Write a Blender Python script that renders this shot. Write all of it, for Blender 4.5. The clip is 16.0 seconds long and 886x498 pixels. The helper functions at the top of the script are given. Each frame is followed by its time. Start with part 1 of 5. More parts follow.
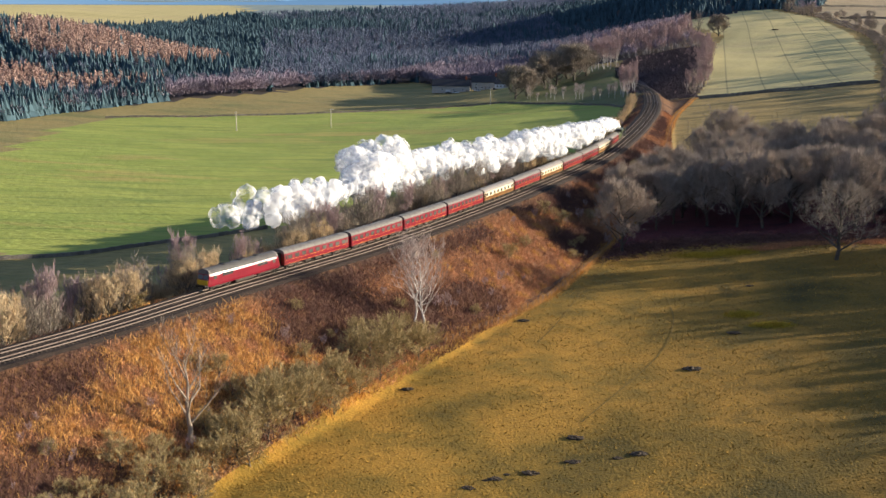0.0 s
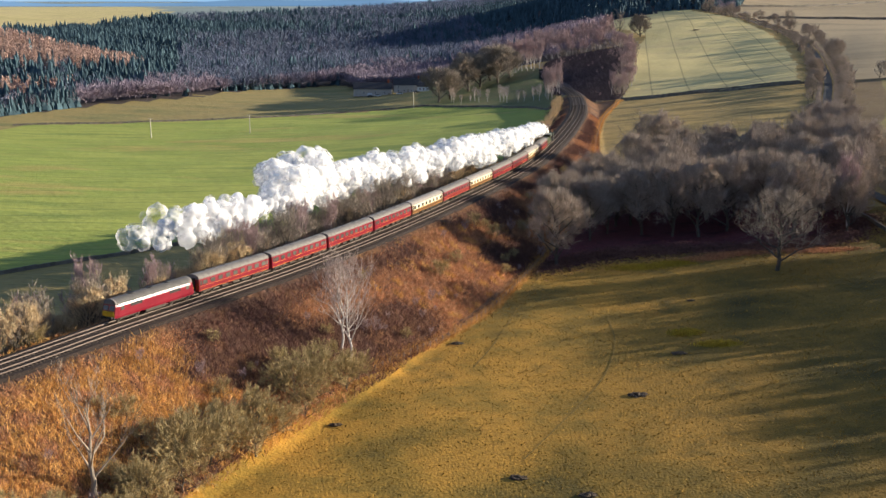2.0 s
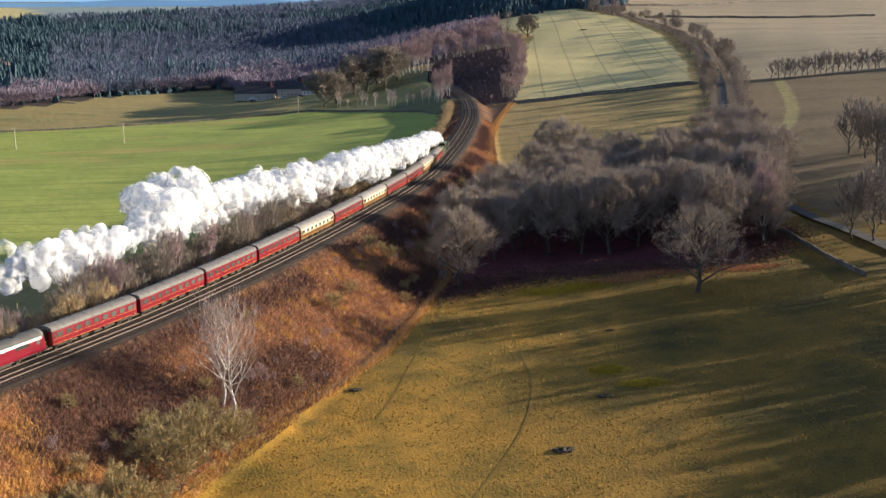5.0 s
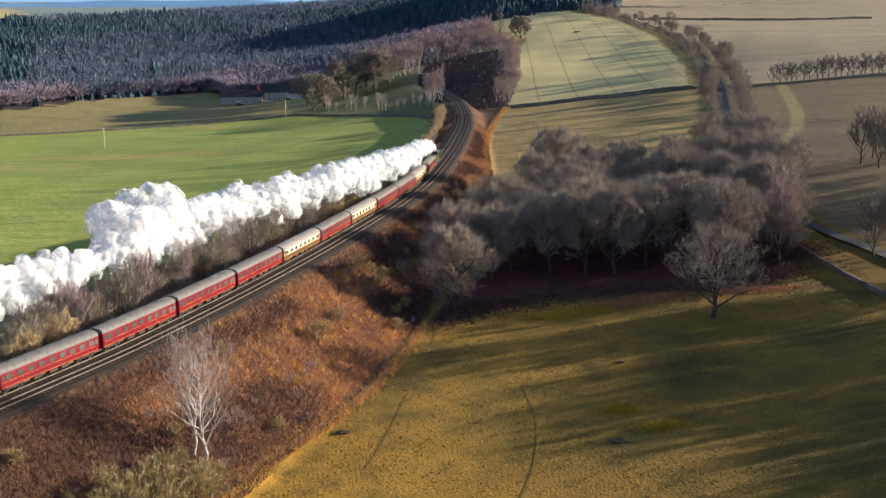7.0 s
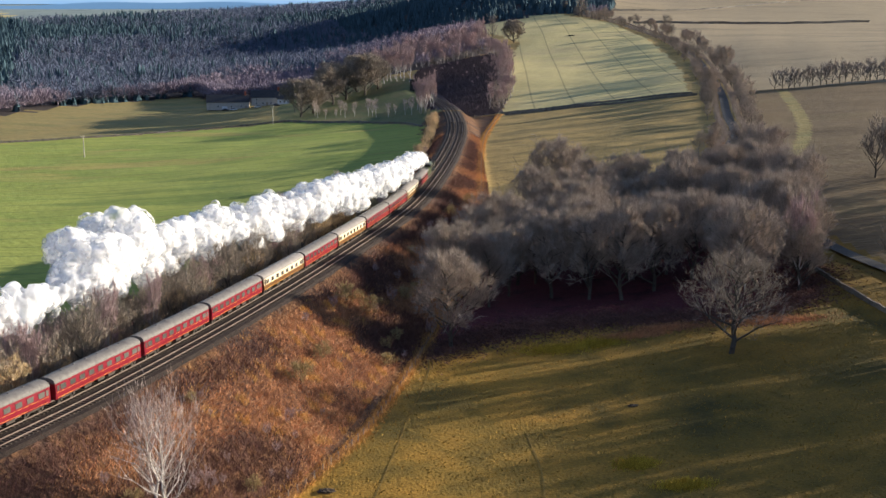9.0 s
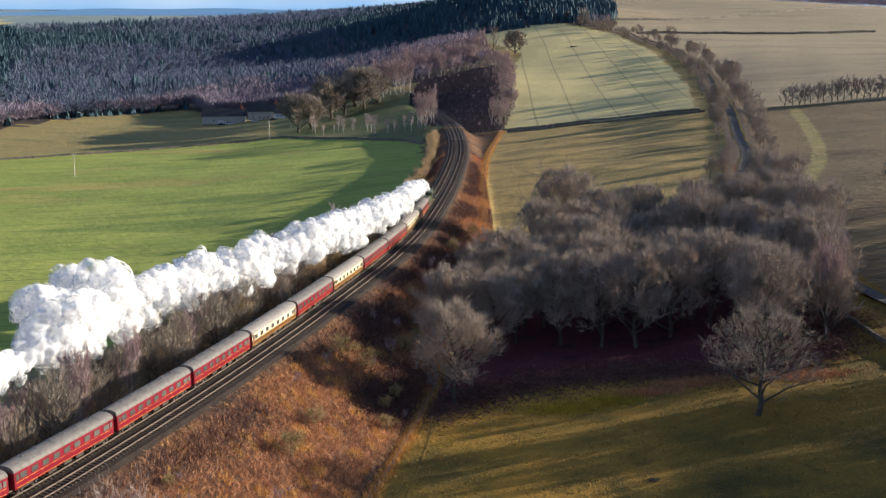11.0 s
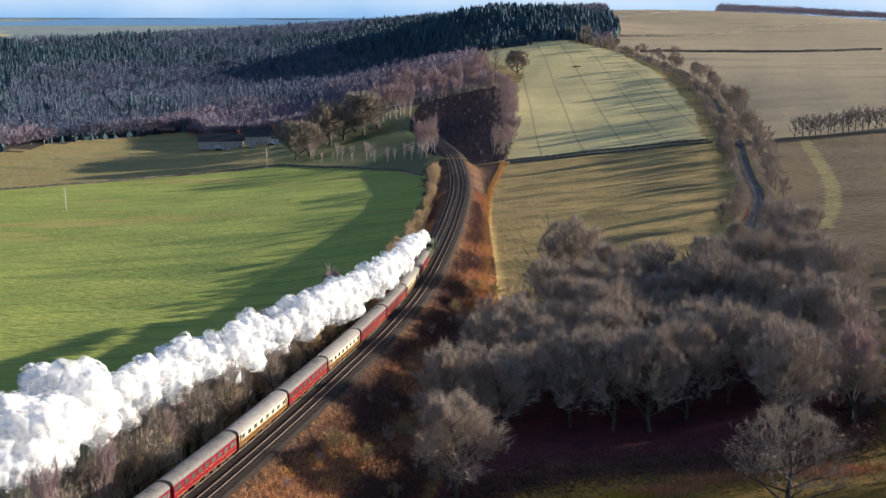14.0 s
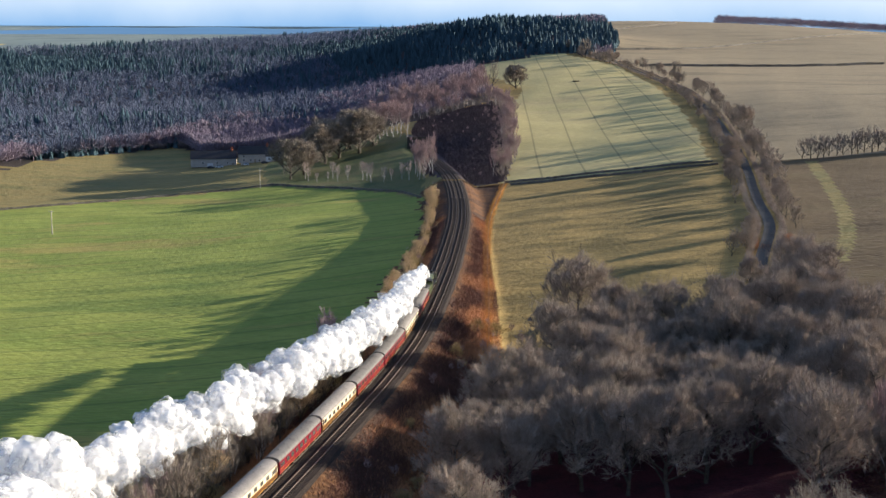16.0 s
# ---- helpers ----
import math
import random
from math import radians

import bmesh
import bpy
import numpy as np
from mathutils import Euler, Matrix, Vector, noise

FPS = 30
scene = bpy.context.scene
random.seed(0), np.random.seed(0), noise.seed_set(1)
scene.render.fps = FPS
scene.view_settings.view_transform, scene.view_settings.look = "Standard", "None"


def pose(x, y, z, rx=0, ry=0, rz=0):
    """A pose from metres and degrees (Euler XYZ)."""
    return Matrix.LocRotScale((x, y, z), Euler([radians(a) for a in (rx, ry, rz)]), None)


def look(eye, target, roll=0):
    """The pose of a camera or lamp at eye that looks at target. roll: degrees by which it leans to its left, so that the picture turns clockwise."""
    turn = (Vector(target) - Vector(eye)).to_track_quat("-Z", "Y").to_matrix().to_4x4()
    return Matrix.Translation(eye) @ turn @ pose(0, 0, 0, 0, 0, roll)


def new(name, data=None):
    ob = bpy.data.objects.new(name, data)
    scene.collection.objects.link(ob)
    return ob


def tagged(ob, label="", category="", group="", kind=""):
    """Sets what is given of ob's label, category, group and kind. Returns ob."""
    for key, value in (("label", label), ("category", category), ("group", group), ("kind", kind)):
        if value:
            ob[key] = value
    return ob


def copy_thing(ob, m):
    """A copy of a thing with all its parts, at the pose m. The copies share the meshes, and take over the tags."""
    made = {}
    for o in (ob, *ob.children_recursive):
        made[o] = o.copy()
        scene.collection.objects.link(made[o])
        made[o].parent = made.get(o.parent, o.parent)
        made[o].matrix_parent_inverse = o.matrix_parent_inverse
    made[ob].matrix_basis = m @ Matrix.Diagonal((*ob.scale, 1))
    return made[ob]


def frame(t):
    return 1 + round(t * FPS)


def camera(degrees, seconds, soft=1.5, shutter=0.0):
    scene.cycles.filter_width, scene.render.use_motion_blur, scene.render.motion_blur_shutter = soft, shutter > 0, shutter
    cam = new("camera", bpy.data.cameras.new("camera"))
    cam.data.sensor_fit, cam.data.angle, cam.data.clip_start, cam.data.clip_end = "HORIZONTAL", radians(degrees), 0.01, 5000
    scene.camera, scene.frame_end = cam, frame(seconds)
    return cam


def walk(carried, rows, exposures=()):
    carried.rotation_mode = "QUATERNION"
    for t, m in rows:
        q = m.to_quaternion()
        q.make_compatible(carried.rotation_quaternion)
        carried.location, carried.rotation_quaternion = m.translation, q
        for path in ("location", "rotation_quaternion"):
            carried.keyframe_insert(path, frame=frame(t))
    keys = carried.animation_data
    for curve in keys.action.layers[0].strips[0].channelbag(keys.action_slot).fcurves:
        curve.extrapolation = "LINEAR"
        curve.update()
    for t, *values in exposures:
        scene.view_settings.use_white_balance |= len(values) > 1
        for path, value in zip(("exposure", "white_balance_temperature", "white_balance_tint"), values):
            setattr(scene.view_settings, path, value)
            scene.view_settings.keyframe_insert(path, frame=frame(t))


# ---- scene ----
cam = camera(41.04, 16.0)
PATH = (  # seconds, place, tilt, turn, roll
    (0, 13.00, -125.49, 47.38, 78.359, 10.377, 0.187),
    (0.5, 12.15, -122.41, 47.53, 78.366, 8.769, 0.078),
    (1, 11.37, -119.11, 47.75, 78.347, 7.683, 0.017),
    (1.5, 10.48, -115.37, 47.84, 78.372, 7.106, 0.033),
    (2, 9.72, -111.48, 48.00, 78.387, 6.591, 0.008),
    (2.5, 9.05, -107.55, 48.08, 78.392, 5.785, -0.041),
    (3, 8.26, -103.51, 48.16, 78.385, 4.581, -0.065),
    (3.5, 7.63, -99.32, 48.23, 78.370, 3.548, -0.119),
    (4, 7.02, -95.24, 48.41, 78.344, 2.421, -0.176),
    (6.5, 4.83, -72.94, 48.89, 78.368, 0.589, -0.086),
    (7, 4.62, -68.04, 48.91, 78.398, 0.548, -0.054),
    (7.5, 4.45, -63.26, 49.14, 78.414, 0.453, -0.084),
    (8, 4.23, -58.33, 49.13, 78.474, 0.303, -0.021),
    (8.5, 4.03, -53.48, 49.37, 78.474, 0.192, -0.025),
    (9, 3.84, -48.80, 49.74, 78.488, 0.102, 0.019),
    (11.5, 3.21, -28.19, 55.68, 78.777, 0.081, 0.052),
    (12, 3.18, -24.59, 56.97, 78.859, 0.087, 0.043),
    (12.5, 3.07, -21.89, 58.52, 78.912, 0.075, 0.010),
    (13, 3.08, -20.39, 60.70, 78.914, 0.075, 0.049),
    (13.5, 3.02, -18.55, 62.77, 78.925, 0.095, 0.092),
    (14, 3.04, -15.82, 64.53, 78.960, 0.115, 0.066),
    (14.5, 2.96, -12.67, 66.16, 79.009, 0.109, 0.076),
    (15, 2.70, -8.85, 67.54, 79.084, 0.058, 0.019),
    (15.5, 2.36, -4.61, 68.45, 79.197, -0.001, 0.034),
    (16, 1.72, 0.19, 69.09, 79.316, -0.117, 0.207),
)
walk(cam, [(t, pose(x, y, z, tilt, 0, turn) @ pose(0, 0, 0, 0, 0, roll)) for t, x, y, z, tilt, turn, roll in PATH],
     exposures=((0, 1.15, 6250, 10), (7, 1.14, 6150, 10), (11.5, 1.08, 5980, 10), (16, 1.08, 5950, 10)))

# ---- sky and sun: a low winter sun from the east ----
SUN = Vector((0.93, 0.31, 0.235)).normalized()
world = bpy.data.worlds.new("sky")
scene.world = world
world.use_nodes = True
sky = world.node_tree.nodes.new("ShaderNodeTexSky")
sky.sky_type, sky.sun_disc = "NISHITA", False
sky.sun_elevation, sky.sun_rotation = math.asin(SUN.z), math.atan2(SUN.x, SUN.y)
sky.air_density, sky.dust_density, sky.ozone_density = 1.0, 0.5, 2.0
veil = world.node_tree.nodes.new("ShaderNodeMix")          # thin high cloud over the blue
veil.data_type = "RGBA"
veil.inputs[0].default_value = 0.94
veil.inputs[7].default_value = (4.2, 6.2, 10.2, 1)
world.node_tree.links.new(sky.outputs[0], veil.inputs[6])
world.node_tree.links.new(veil.outputs[2], world.node_tree.nodes["Background"].inputs[0])
world.node_tree.nodes["Background"].inputs[1].default_value = 0.021
lamp = bpy.data.lights.new("sun", "SUN")
lamp.energy, lamp.angle, lamp.color = 5.0, radians(0.6), (1.0, 0.86, 0.66)
new("sun", lamp).matrix_world = look((0, 0, 300), Vector((0, 0, 300)) - SUN)


# ---- materials ----
def surface(name, colours, size=1.0, rough=0.9, bump=0.3, fine=8.0, metal=0.0, stretch=(1, 1, 1), per_piece=0.0, weave=0.35, shine=0.3):
    """A mottled surface: broad patches of the colours, a finer grain over them, and relief. size: metres across a patch."""
    m = bpy.data.materials.new(name)
    m.use_nodes = True
    n, link = m.node_tree.nodes, m.node_tree.links.new
    b = n["Principled BSDF"]
    b.inputs["Roughness"].default_value, b.inputs["Metallic"].default_value = rough, metal
    b.inputs["Specular IOR Level"].default_value = shine
    where, scale = n.new("ShaderNodeTexCoord"), n.new("ShaderNodeMapping")
    scale.inputs["Scale"].default_value = stretch
    link(where.outputs["Object"], scale.inputs[0])
    broad, grain = n.new("ShaderNodeTexNoise"), n.new("ShaderNodeTexNoise")
    broad.inputs["Scale"].default_value, broad.inputs["Detail"].default_value = 1 / size, 7
    broad.inputs["Roughness"].default_value = 0.62
    grain.inputs["Scale"].default_value, grain.inputs["Detail"].default_value = fine / size, 5
    link(scale.outputs[0], broad.inputs[0]), link(scale.outputs[0], grain.inputs[0])
    ramp = n.new("ShaderNodeValToRGB")
    while len(ramp.color_ramp.elements) < len(colours):
        ramp.color_ramp.elements.new(0.5)
    for k, (e, c) in enumerate(zip(ramp.color_ramp.elements, colours)):
        e.position = 0.33 + 0.34 * k / max(len(colours) - 1, 1)
        e.color = (*c, 1)
    link(broad.outputs[0], ramp.inputs[0])
    mix = n.new("ShaderNodeMix")
    mix.data_type, mix.blend_type = "RGBA", "OVERLAY"
    mix.inputs[0].default_value = weave
    link(ramp.outputs[0], mix.inputs[6]), link(grain.outputs[0], mix.inputs[7])
    last = mix.outputs[2]
    if per_piece:
        pick, vary = n.new("ShaderNodeNewGeometry"), n.new("ShaderNodeHueSaturation")
        span = n.new("ShaderNodeMapRange")
        span.inputs["To Min"].default_value, span.inputs["To Max"].default_value = 1 - per_piece, 1 + per_piece
        link(pick.outputs["Random Per Island"], span.inputs[0])
        link(span.outputs[0], vary.inputs["Value"]), link(last, vary.inputs["Color"])
        last = vary.outputs[0]
    link(last, b.inputs["Base Color"])
    if bump:
        relief = n.new("ShaderNodeBump")
        relief.inputs["Strength"].default_value, relief.inputs["Distance"].default_value = bump, size / fine
        link(grain.outputs[0], relief.inputs["Height"]), link(relief.outputs[0], b.inputs["Normal"])
    return m


def drilled(m, angle, gap, colour, width=0.035, share=0.5):
    """Wheel tracks of a tractor across a field, in parallel lines."""
    n, link = m.node_tree.nodes, m.node_tree.links.new
    b = n["Principled BSDF"]
    old = b.inputs["Base Color"].links[0].from_socket
    where, turn, wave = n.new("ShaderNodeTexCoord"), n.new("ShaderNodeMapping"), n.new("ShaderNodeTexWave")
    turn.inputs["Rotation"].default_value[2] = radians(angle)
    link(where.outputs["Object"], turn.inputs[0]), link(turn.outputs[0], wave.inputs[0])
    wave.inputs["Scale"].default_value, wave.inputs["Distortion"].default_value = 0.314 / gap, .6
    wave.inputs["Detail"].default_value, wave.inputs["Detail Scale"].default_value = 2, 0.15
    cutoff, mix = n.new("ShaderNodeMapRange"), n.new("ShaderNodeMix")
    cutoff.inputs["From Min"].default_value, cutoff.inputs["From Max"].default_value = 1 - width, 1
    cutoff.inputs["To Max"].default_value = share
    link(wave.outputs["Fac"], cutoff.inputs[0])
    mix.data_type = "RGBA"
    mix.inputs[7].default_value = (*colour, 1)
    link(cutoff.outputs[0], mix.inputs[0]), link(old, mix.inputs[6]), link(mix.outputs[2], b.inputs["Base Color"])
    return m


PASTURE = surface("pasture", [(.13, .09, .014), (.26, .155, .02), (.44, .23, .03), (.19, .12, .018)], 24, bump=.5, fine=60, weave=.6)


def shaded_eastwards(m, colour, start, end):
    """A sward multiplied darker and a little greener eastwards: shade put into its colour."""
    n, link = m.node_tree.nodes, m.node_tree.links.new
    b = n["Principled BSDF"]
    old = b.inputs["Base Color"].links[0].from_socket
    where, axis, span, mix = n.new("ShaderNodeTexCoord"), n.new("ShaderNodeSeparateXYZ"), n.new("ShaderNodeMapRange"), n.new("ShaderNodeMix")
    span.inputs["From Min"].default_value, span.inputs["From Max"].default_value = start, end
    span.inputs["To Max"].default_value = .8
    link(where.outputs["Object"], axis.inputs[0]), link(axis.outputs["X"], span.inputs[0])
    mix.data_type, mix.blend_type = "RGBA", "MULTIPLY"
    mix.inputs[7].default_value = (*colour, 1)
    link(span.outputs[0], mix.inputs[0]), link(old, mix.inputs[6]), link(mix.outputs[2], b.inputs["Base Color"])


# greener eastern grass, with the shade over it put into the colour too
shaded_eastwards(PASTURE, (.36, .42, .42), 0, 50)
CROP = surface("winter_crop", [(.19, .245, .048), (.32, .345, .07), (.245, .30, .055), (.38, .31, .085)], 55, bump=.4, fine=40, stretch=(.45, 1.6, 1), weave=.4)
drilled(CROP, 78, 13, (.09, .13, .03), .03, .5)
BANK = surface("bank_grass", [(.05, .03, .022), (.09, .045, .025), (.17, .08, .03), (.07, .04, .026)], 18, bump=.8, fine=16, weave=.7)
PALE = surface("pale_field", [(.44, .365, .155), (.55, .46, .20), (.48, .385, .185)], 40, bump=.3, fine=30, stretch=(.35, 1.2, 1), weave=.35)
drilled(PALE, 2, 20, (.20, .17, .08), .011, .6)
STUBBLE = surface("stubble", [(.26, .20, .122), (.34, .265, .158), (.21, .165, .10)], 45, bump=.4, fine=30, stretch=(.3, 1.3, 1), weave=.4)
MEADOW = surface("rough_meadow", [(.175, .125, .042), (.25, .18, .06), (.42, .285, .095), (.21, .15, .05)], 24, bump=.6, fine=26, stretch=(.6, 1.3, 1), weave=.6)
PLOUGH = surface("brown_field", [(.125, .085, .042), (.18, .122, .06), (.15, .115, .05)], 40, bump=.5, fine=30, stretch=(.3, 1.3, 1), weave=.45)
TRODDEN = surface("trodden_grass", [(.15, .10, .02), (.24, .145, .027)], 3, bump=.5, fine=12, weave=.6)
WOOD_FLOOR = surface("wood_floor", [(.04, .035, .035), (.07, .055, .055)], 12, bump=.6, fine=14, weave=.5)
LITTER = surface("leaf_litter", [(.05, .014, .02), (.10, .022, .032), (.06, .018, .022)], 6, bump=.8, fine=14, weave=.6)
# ground of the cutting, coloured dark for the shade on its west-facing slope
SCRUB = surface("shaded_cutting_scrub", [(.055, .041, .046), (.09, .066, .07), (.07, .052, .055)], 9, bump=.9, fine=12, weave=.6)
SHEEP_FIELD = surface("grazed_field", [(.21, .19, .075), (.30, .23, .085), (.17, .17, .06)], 40, bump=.5, fine=24, stretch=(.5, 1.4, 1), weave=.5)
KNOLL = surface("knoll_turf", [(.09, .115, .045), (.14, .15, .06), (.17, .15, .07)], 14, bump=.5, fine=16, weave=.5)
# farmland far off: the blue-grey of distance haze is mixed into its colour
HAZED_PLAINS = surface("hazed_farmland", [(.13, .18, .19), (.25, .30, .27), (.10, .15, .19)], 260, bump=0, fine=8, weave=.3)
BALLAST = surface("ballast", [(.022, .014, .010), (.04, .027, .02)], 2.5, bump=.9, fine=20, weave=.7)
STEEL = surface("rail_steel", [(.16, .12, .10), (.24, .19, .16)], 1.5, .5, .1, 8, .4)
SLEEPER = surface("sleeper", [(.06, .045, .035), (.09, .07, .055)], .8, .9, .3, 8)
TARMAC = surface("lane_tarmac", [(.085, .08, .076), (.125, .12, .115)], 6, .95, .2, 20, weave=.5, shine=.1)
BARK = surface("bark", [(.06, .05, .04), (.11, .095, .075), (.075, .07, .05)], .8, .95, .7, 8)
BIRCH_BARK = surface("birch_bark", [(.5, .46, .42), (.62, .58, .54), (.2, .17, .15)], .5, .8, .3, 6)
TWIG = surface("twigs", [(.33, .275, .225), (.44, .365, .30)], 3, .95, 0, 4, per_piece=.35)
TWIG_OAK = surface("oak_twigs", [(.26, .22, .175), (.35, .295, .24)], 3, .95, 0, 4, per_piece=.35)
TWIG_PALE = surface("silver_birch_twigs", [(.42, .34, .31), (.55, .47, .43)], 3, .9, 0, 4, per_piece=.3)
TWIG_RED = surface("birch_twigs", [(.34, .25, .24), (.45, .335, .33)], 3, .95, 0, 4, per_piece=.3)
TWIG_GOLD = surface("willow_twigs", [(.54, .41, .25), (.68, .53, .33)], 3, .95, 0, 4, per_piece=.3)
TWIG_GREEN = surface("hawthorn_twigs", [(.33, .255, .12), (.43, .335, .17)], 3, .95, 0, 4, per_piece=.35)
STRAW_PALE = surface("pale_tussock", [(.55, .29, .08), (.68, .38, .12)], 8, .9, 0, 6, per_piece=.35)
TUFT = surface("pasture_tuft", [(.20, .13, .022), (.38, .22, .04), (.16, .12, .025)], 30, .9, 0, 6, per_piece=.45)
STRAW = surface("dead_grass", [(.34, .155, .08), (.54, .265, .125), (.40, .185, .095)], 8, .9, 0, 6, per_piece=.4)
# grass in a gap of sun: the light is put into this bright yellow
SUNLIT_GRASS = surface("sunlit_grass", [(.40, .29, .03), (.52, .37, .045)], 8, .9, 0, 6, per_piece=.35)
# growth in the cutting, with the slope's shade put into its dark colour
SHADED_HEATH = surface("shaded_heath", [(.054, .042, .05), (.092, .068, .078)], 6, .95, 0, 6, per_piece=.35)
BRAMBLE = surface("bramble", [(.10, .05, .042), (.18, .088, .068)], 4, .9, 0, 6, per_piece=.4)
# blue-green needles, lightened and blued by haze put into the colour
HAZED_SPRUCE = surface("spruce", [(.038, .074, .092), (.064, .114, .140)], 30, .9, 0, 6, per_piece=.12)
LARCH = surface("larch", [(.36, .24, .195), (.46, .325, .27)], 30, .95, 0, 6, per_piece=.12)
# leafless far wood, its purple paled and blued to carry the haze
HAZED_WOODLAND = surface("hazed_bare_woodland", [(.19, .165, .21), (.29, .235, .28), (.155, .145, .20)], 40, .95, 0, 6, per_piece=.2)
# shaded copy of the bare wood: valley shade and haze put into the colour
SHADED_WOODLAND = surface("shaded_woodland", [(.088, .12, .185), (.15, .168, .235), (.075, .106, .16)], 50, .95, 0, 6, per_piece=.2)
MAROON = surface("maroon_paint", [(.17, .007, .018), (.21, .011, .024)], 3, .28, 0, 5, weave=.12, shine=.5)
CREAM = surface("cream_paint", [(.72, .62, .42), (.78, .69, .48)], 3, .3, 0, 5, weave=.12, shine=.5)
UMBER = surface("umber_paint", [(.13, .06, .02), (.16, .075, .028)], 3, .3, 0, 5, weave=.12, shine=.5)
GOLD_LINE = surface("gold_lining", [(.75, .42, .06), (.8, .46, .08)], 3, .4, 0, 5, weave=.1)
ROOF = surface("coach_roof", [(.13, .12, .11), (.19, .175, .16), (.10, .09, .085)], 2.2, .7, .1, 8)
WHITE_ROOF = surface("pale_coach_roof", [(.23, .205, .185), (.30, .275, .25)], 2.2, .7, .1, 8)
SOOT = surface("sooty_black", [(.012, .012, .012), (.03, .028, .026)], 1, .6, .1, 8)
GEAR = surface("dirty_running_gear", [(.035, .028, .023), (.075, .06, .048)], .8, .75, .3, 8)
LOCO_GREEN = surface("locomotive_green", [(.045, .06, .022), (.06, .075, .03)], 2, .3, 0, 5, weave=.15, shine=.5)
YELLOW = surface("warning_yellow", [(.6, .36, .02), (.5, .3, .02)], 1.5, .4, 0, 5, weave=.2)
PANE = surface("coach_glass", [(.05, .048, .045), (.16, .15, .135)], 6, .06, 0, 2, weave=.1, shine=.8)
OLD_STONE = surface("sooty_overgrown_stone", [(.035, .032, .03), (.07, .062, .055), (.05, .055, .035)], .9, .95, .9, 4)
STONE = surface("field_stone", [(.13, .115, .095), (.2, .18, .15), (.16, .14, .11)], .9, .95, .9, 4, per_piece=.25)
HOUSE_STONE = surface("house_stone", [(.46, .41, .36), (.55, .50, .44)], 1.6, .95, .6, 6)
SLATE = surface("slate", [(.025, .025, .03), (.05, .048, .054)], 1.5, .6, .3, 8)
RENDER_WHITE = surface("white_render", [(.72, .72, .74), (.8, .8, .82)], 2, .9, .1, 6)
BRICK = surface("chimney_brick", [(.42, .12, .06), (.5, .17, .09)], .6, .9, .4, 5)
POLE_TIMBER = surface("pale_pole_timber", [(.5, .45, .37), (.6, .55, .46)], .7, .9, .2, 6)
TIMBER = surface("weathered_timber", [(.26, .21, .16), (.38, .31, .24)], .7, .9, .4, 6, stretch=(1, 1, .2))
CAR_WHITE = surface("white_car_paint", [(.7, .72, .75), (.75, .77, .8)], 2, .2, 0, 4, weave=.05, shine=.6)
CAR_DARK = surface("dark_car_paint", [(.02, .022, .03), (.03, .032, .04)], 2, .2, 0, 4, weave=.05, shine=.6)
STEAM = surface("steam", [(.93, .93, .94), (.97, .97, .97)], 5, 1, 0, 5, weave=.06, shine=0)


def milky(m, share):
    """Light passes on through the cloud, so that its shaded side stays pale."""
    n, link = m.node_tree.nodes, m.node_tree.links.new
    glow, mix = n.new("ShaderNodeBsdfTranslucent"), n.new("ShaderNodeMixShader")
    glow.inputs["Color"].default_value = (.97, .97, .97, 1)
    mix.inputs[0].default_value = share
    link(n["Principled BSDF"].outputs[0], mix.inputs[1]), link(glow.outputs[0], mix.inputs[2])
    link(mix.outputs[0], n["Material Output"].inputs["Surface"])


milky(STEAM, .6)
WISP = surface("thin_steam", [(.93, .93, .94), (.97, .97, .97)], 5, 1, 0, 5, weave=.06, shine=0)


def thin(m, size):
    """Ragged see-through patches, as in steam that is dissolving."""
    n, link = m.node_tree.nodes, m.node_tree.links.new
    where, holes, cut = n.new("ShaderNodeTexCoord"), n.new("ShaderNodeTexNoise"), n.new("ShaderNodeMapRange")
    holes.inputs["Scale"].default_value, holes.inputs["Detail"].default_value = 1 / size, 6
    cut.inputs["From Min"].default_value, cut.inputs["From Max"].default_value = .4, .68
    cut.inputs["To Max"].default_value = .75
    link(where.outputs["Object"], holes.inputs[0]), link(holes.outputs[0], cut.inputs[0])
    link(cut.outputs[0], n["Principled BSDF"].inputs["Alpha"])


thin(WISP, 4.5)
HAZE = surface("ragged_steam", [(.93, .93, .94), (.97, .97, .97)], 5, 1, 0, 5, weave=.06, shine=0)
thin(HAZE, 1.6)
MUD = surface("bare_mud", [(.05, .034, .022), (.09, .062, .036)], .8, .7, .7, 8)


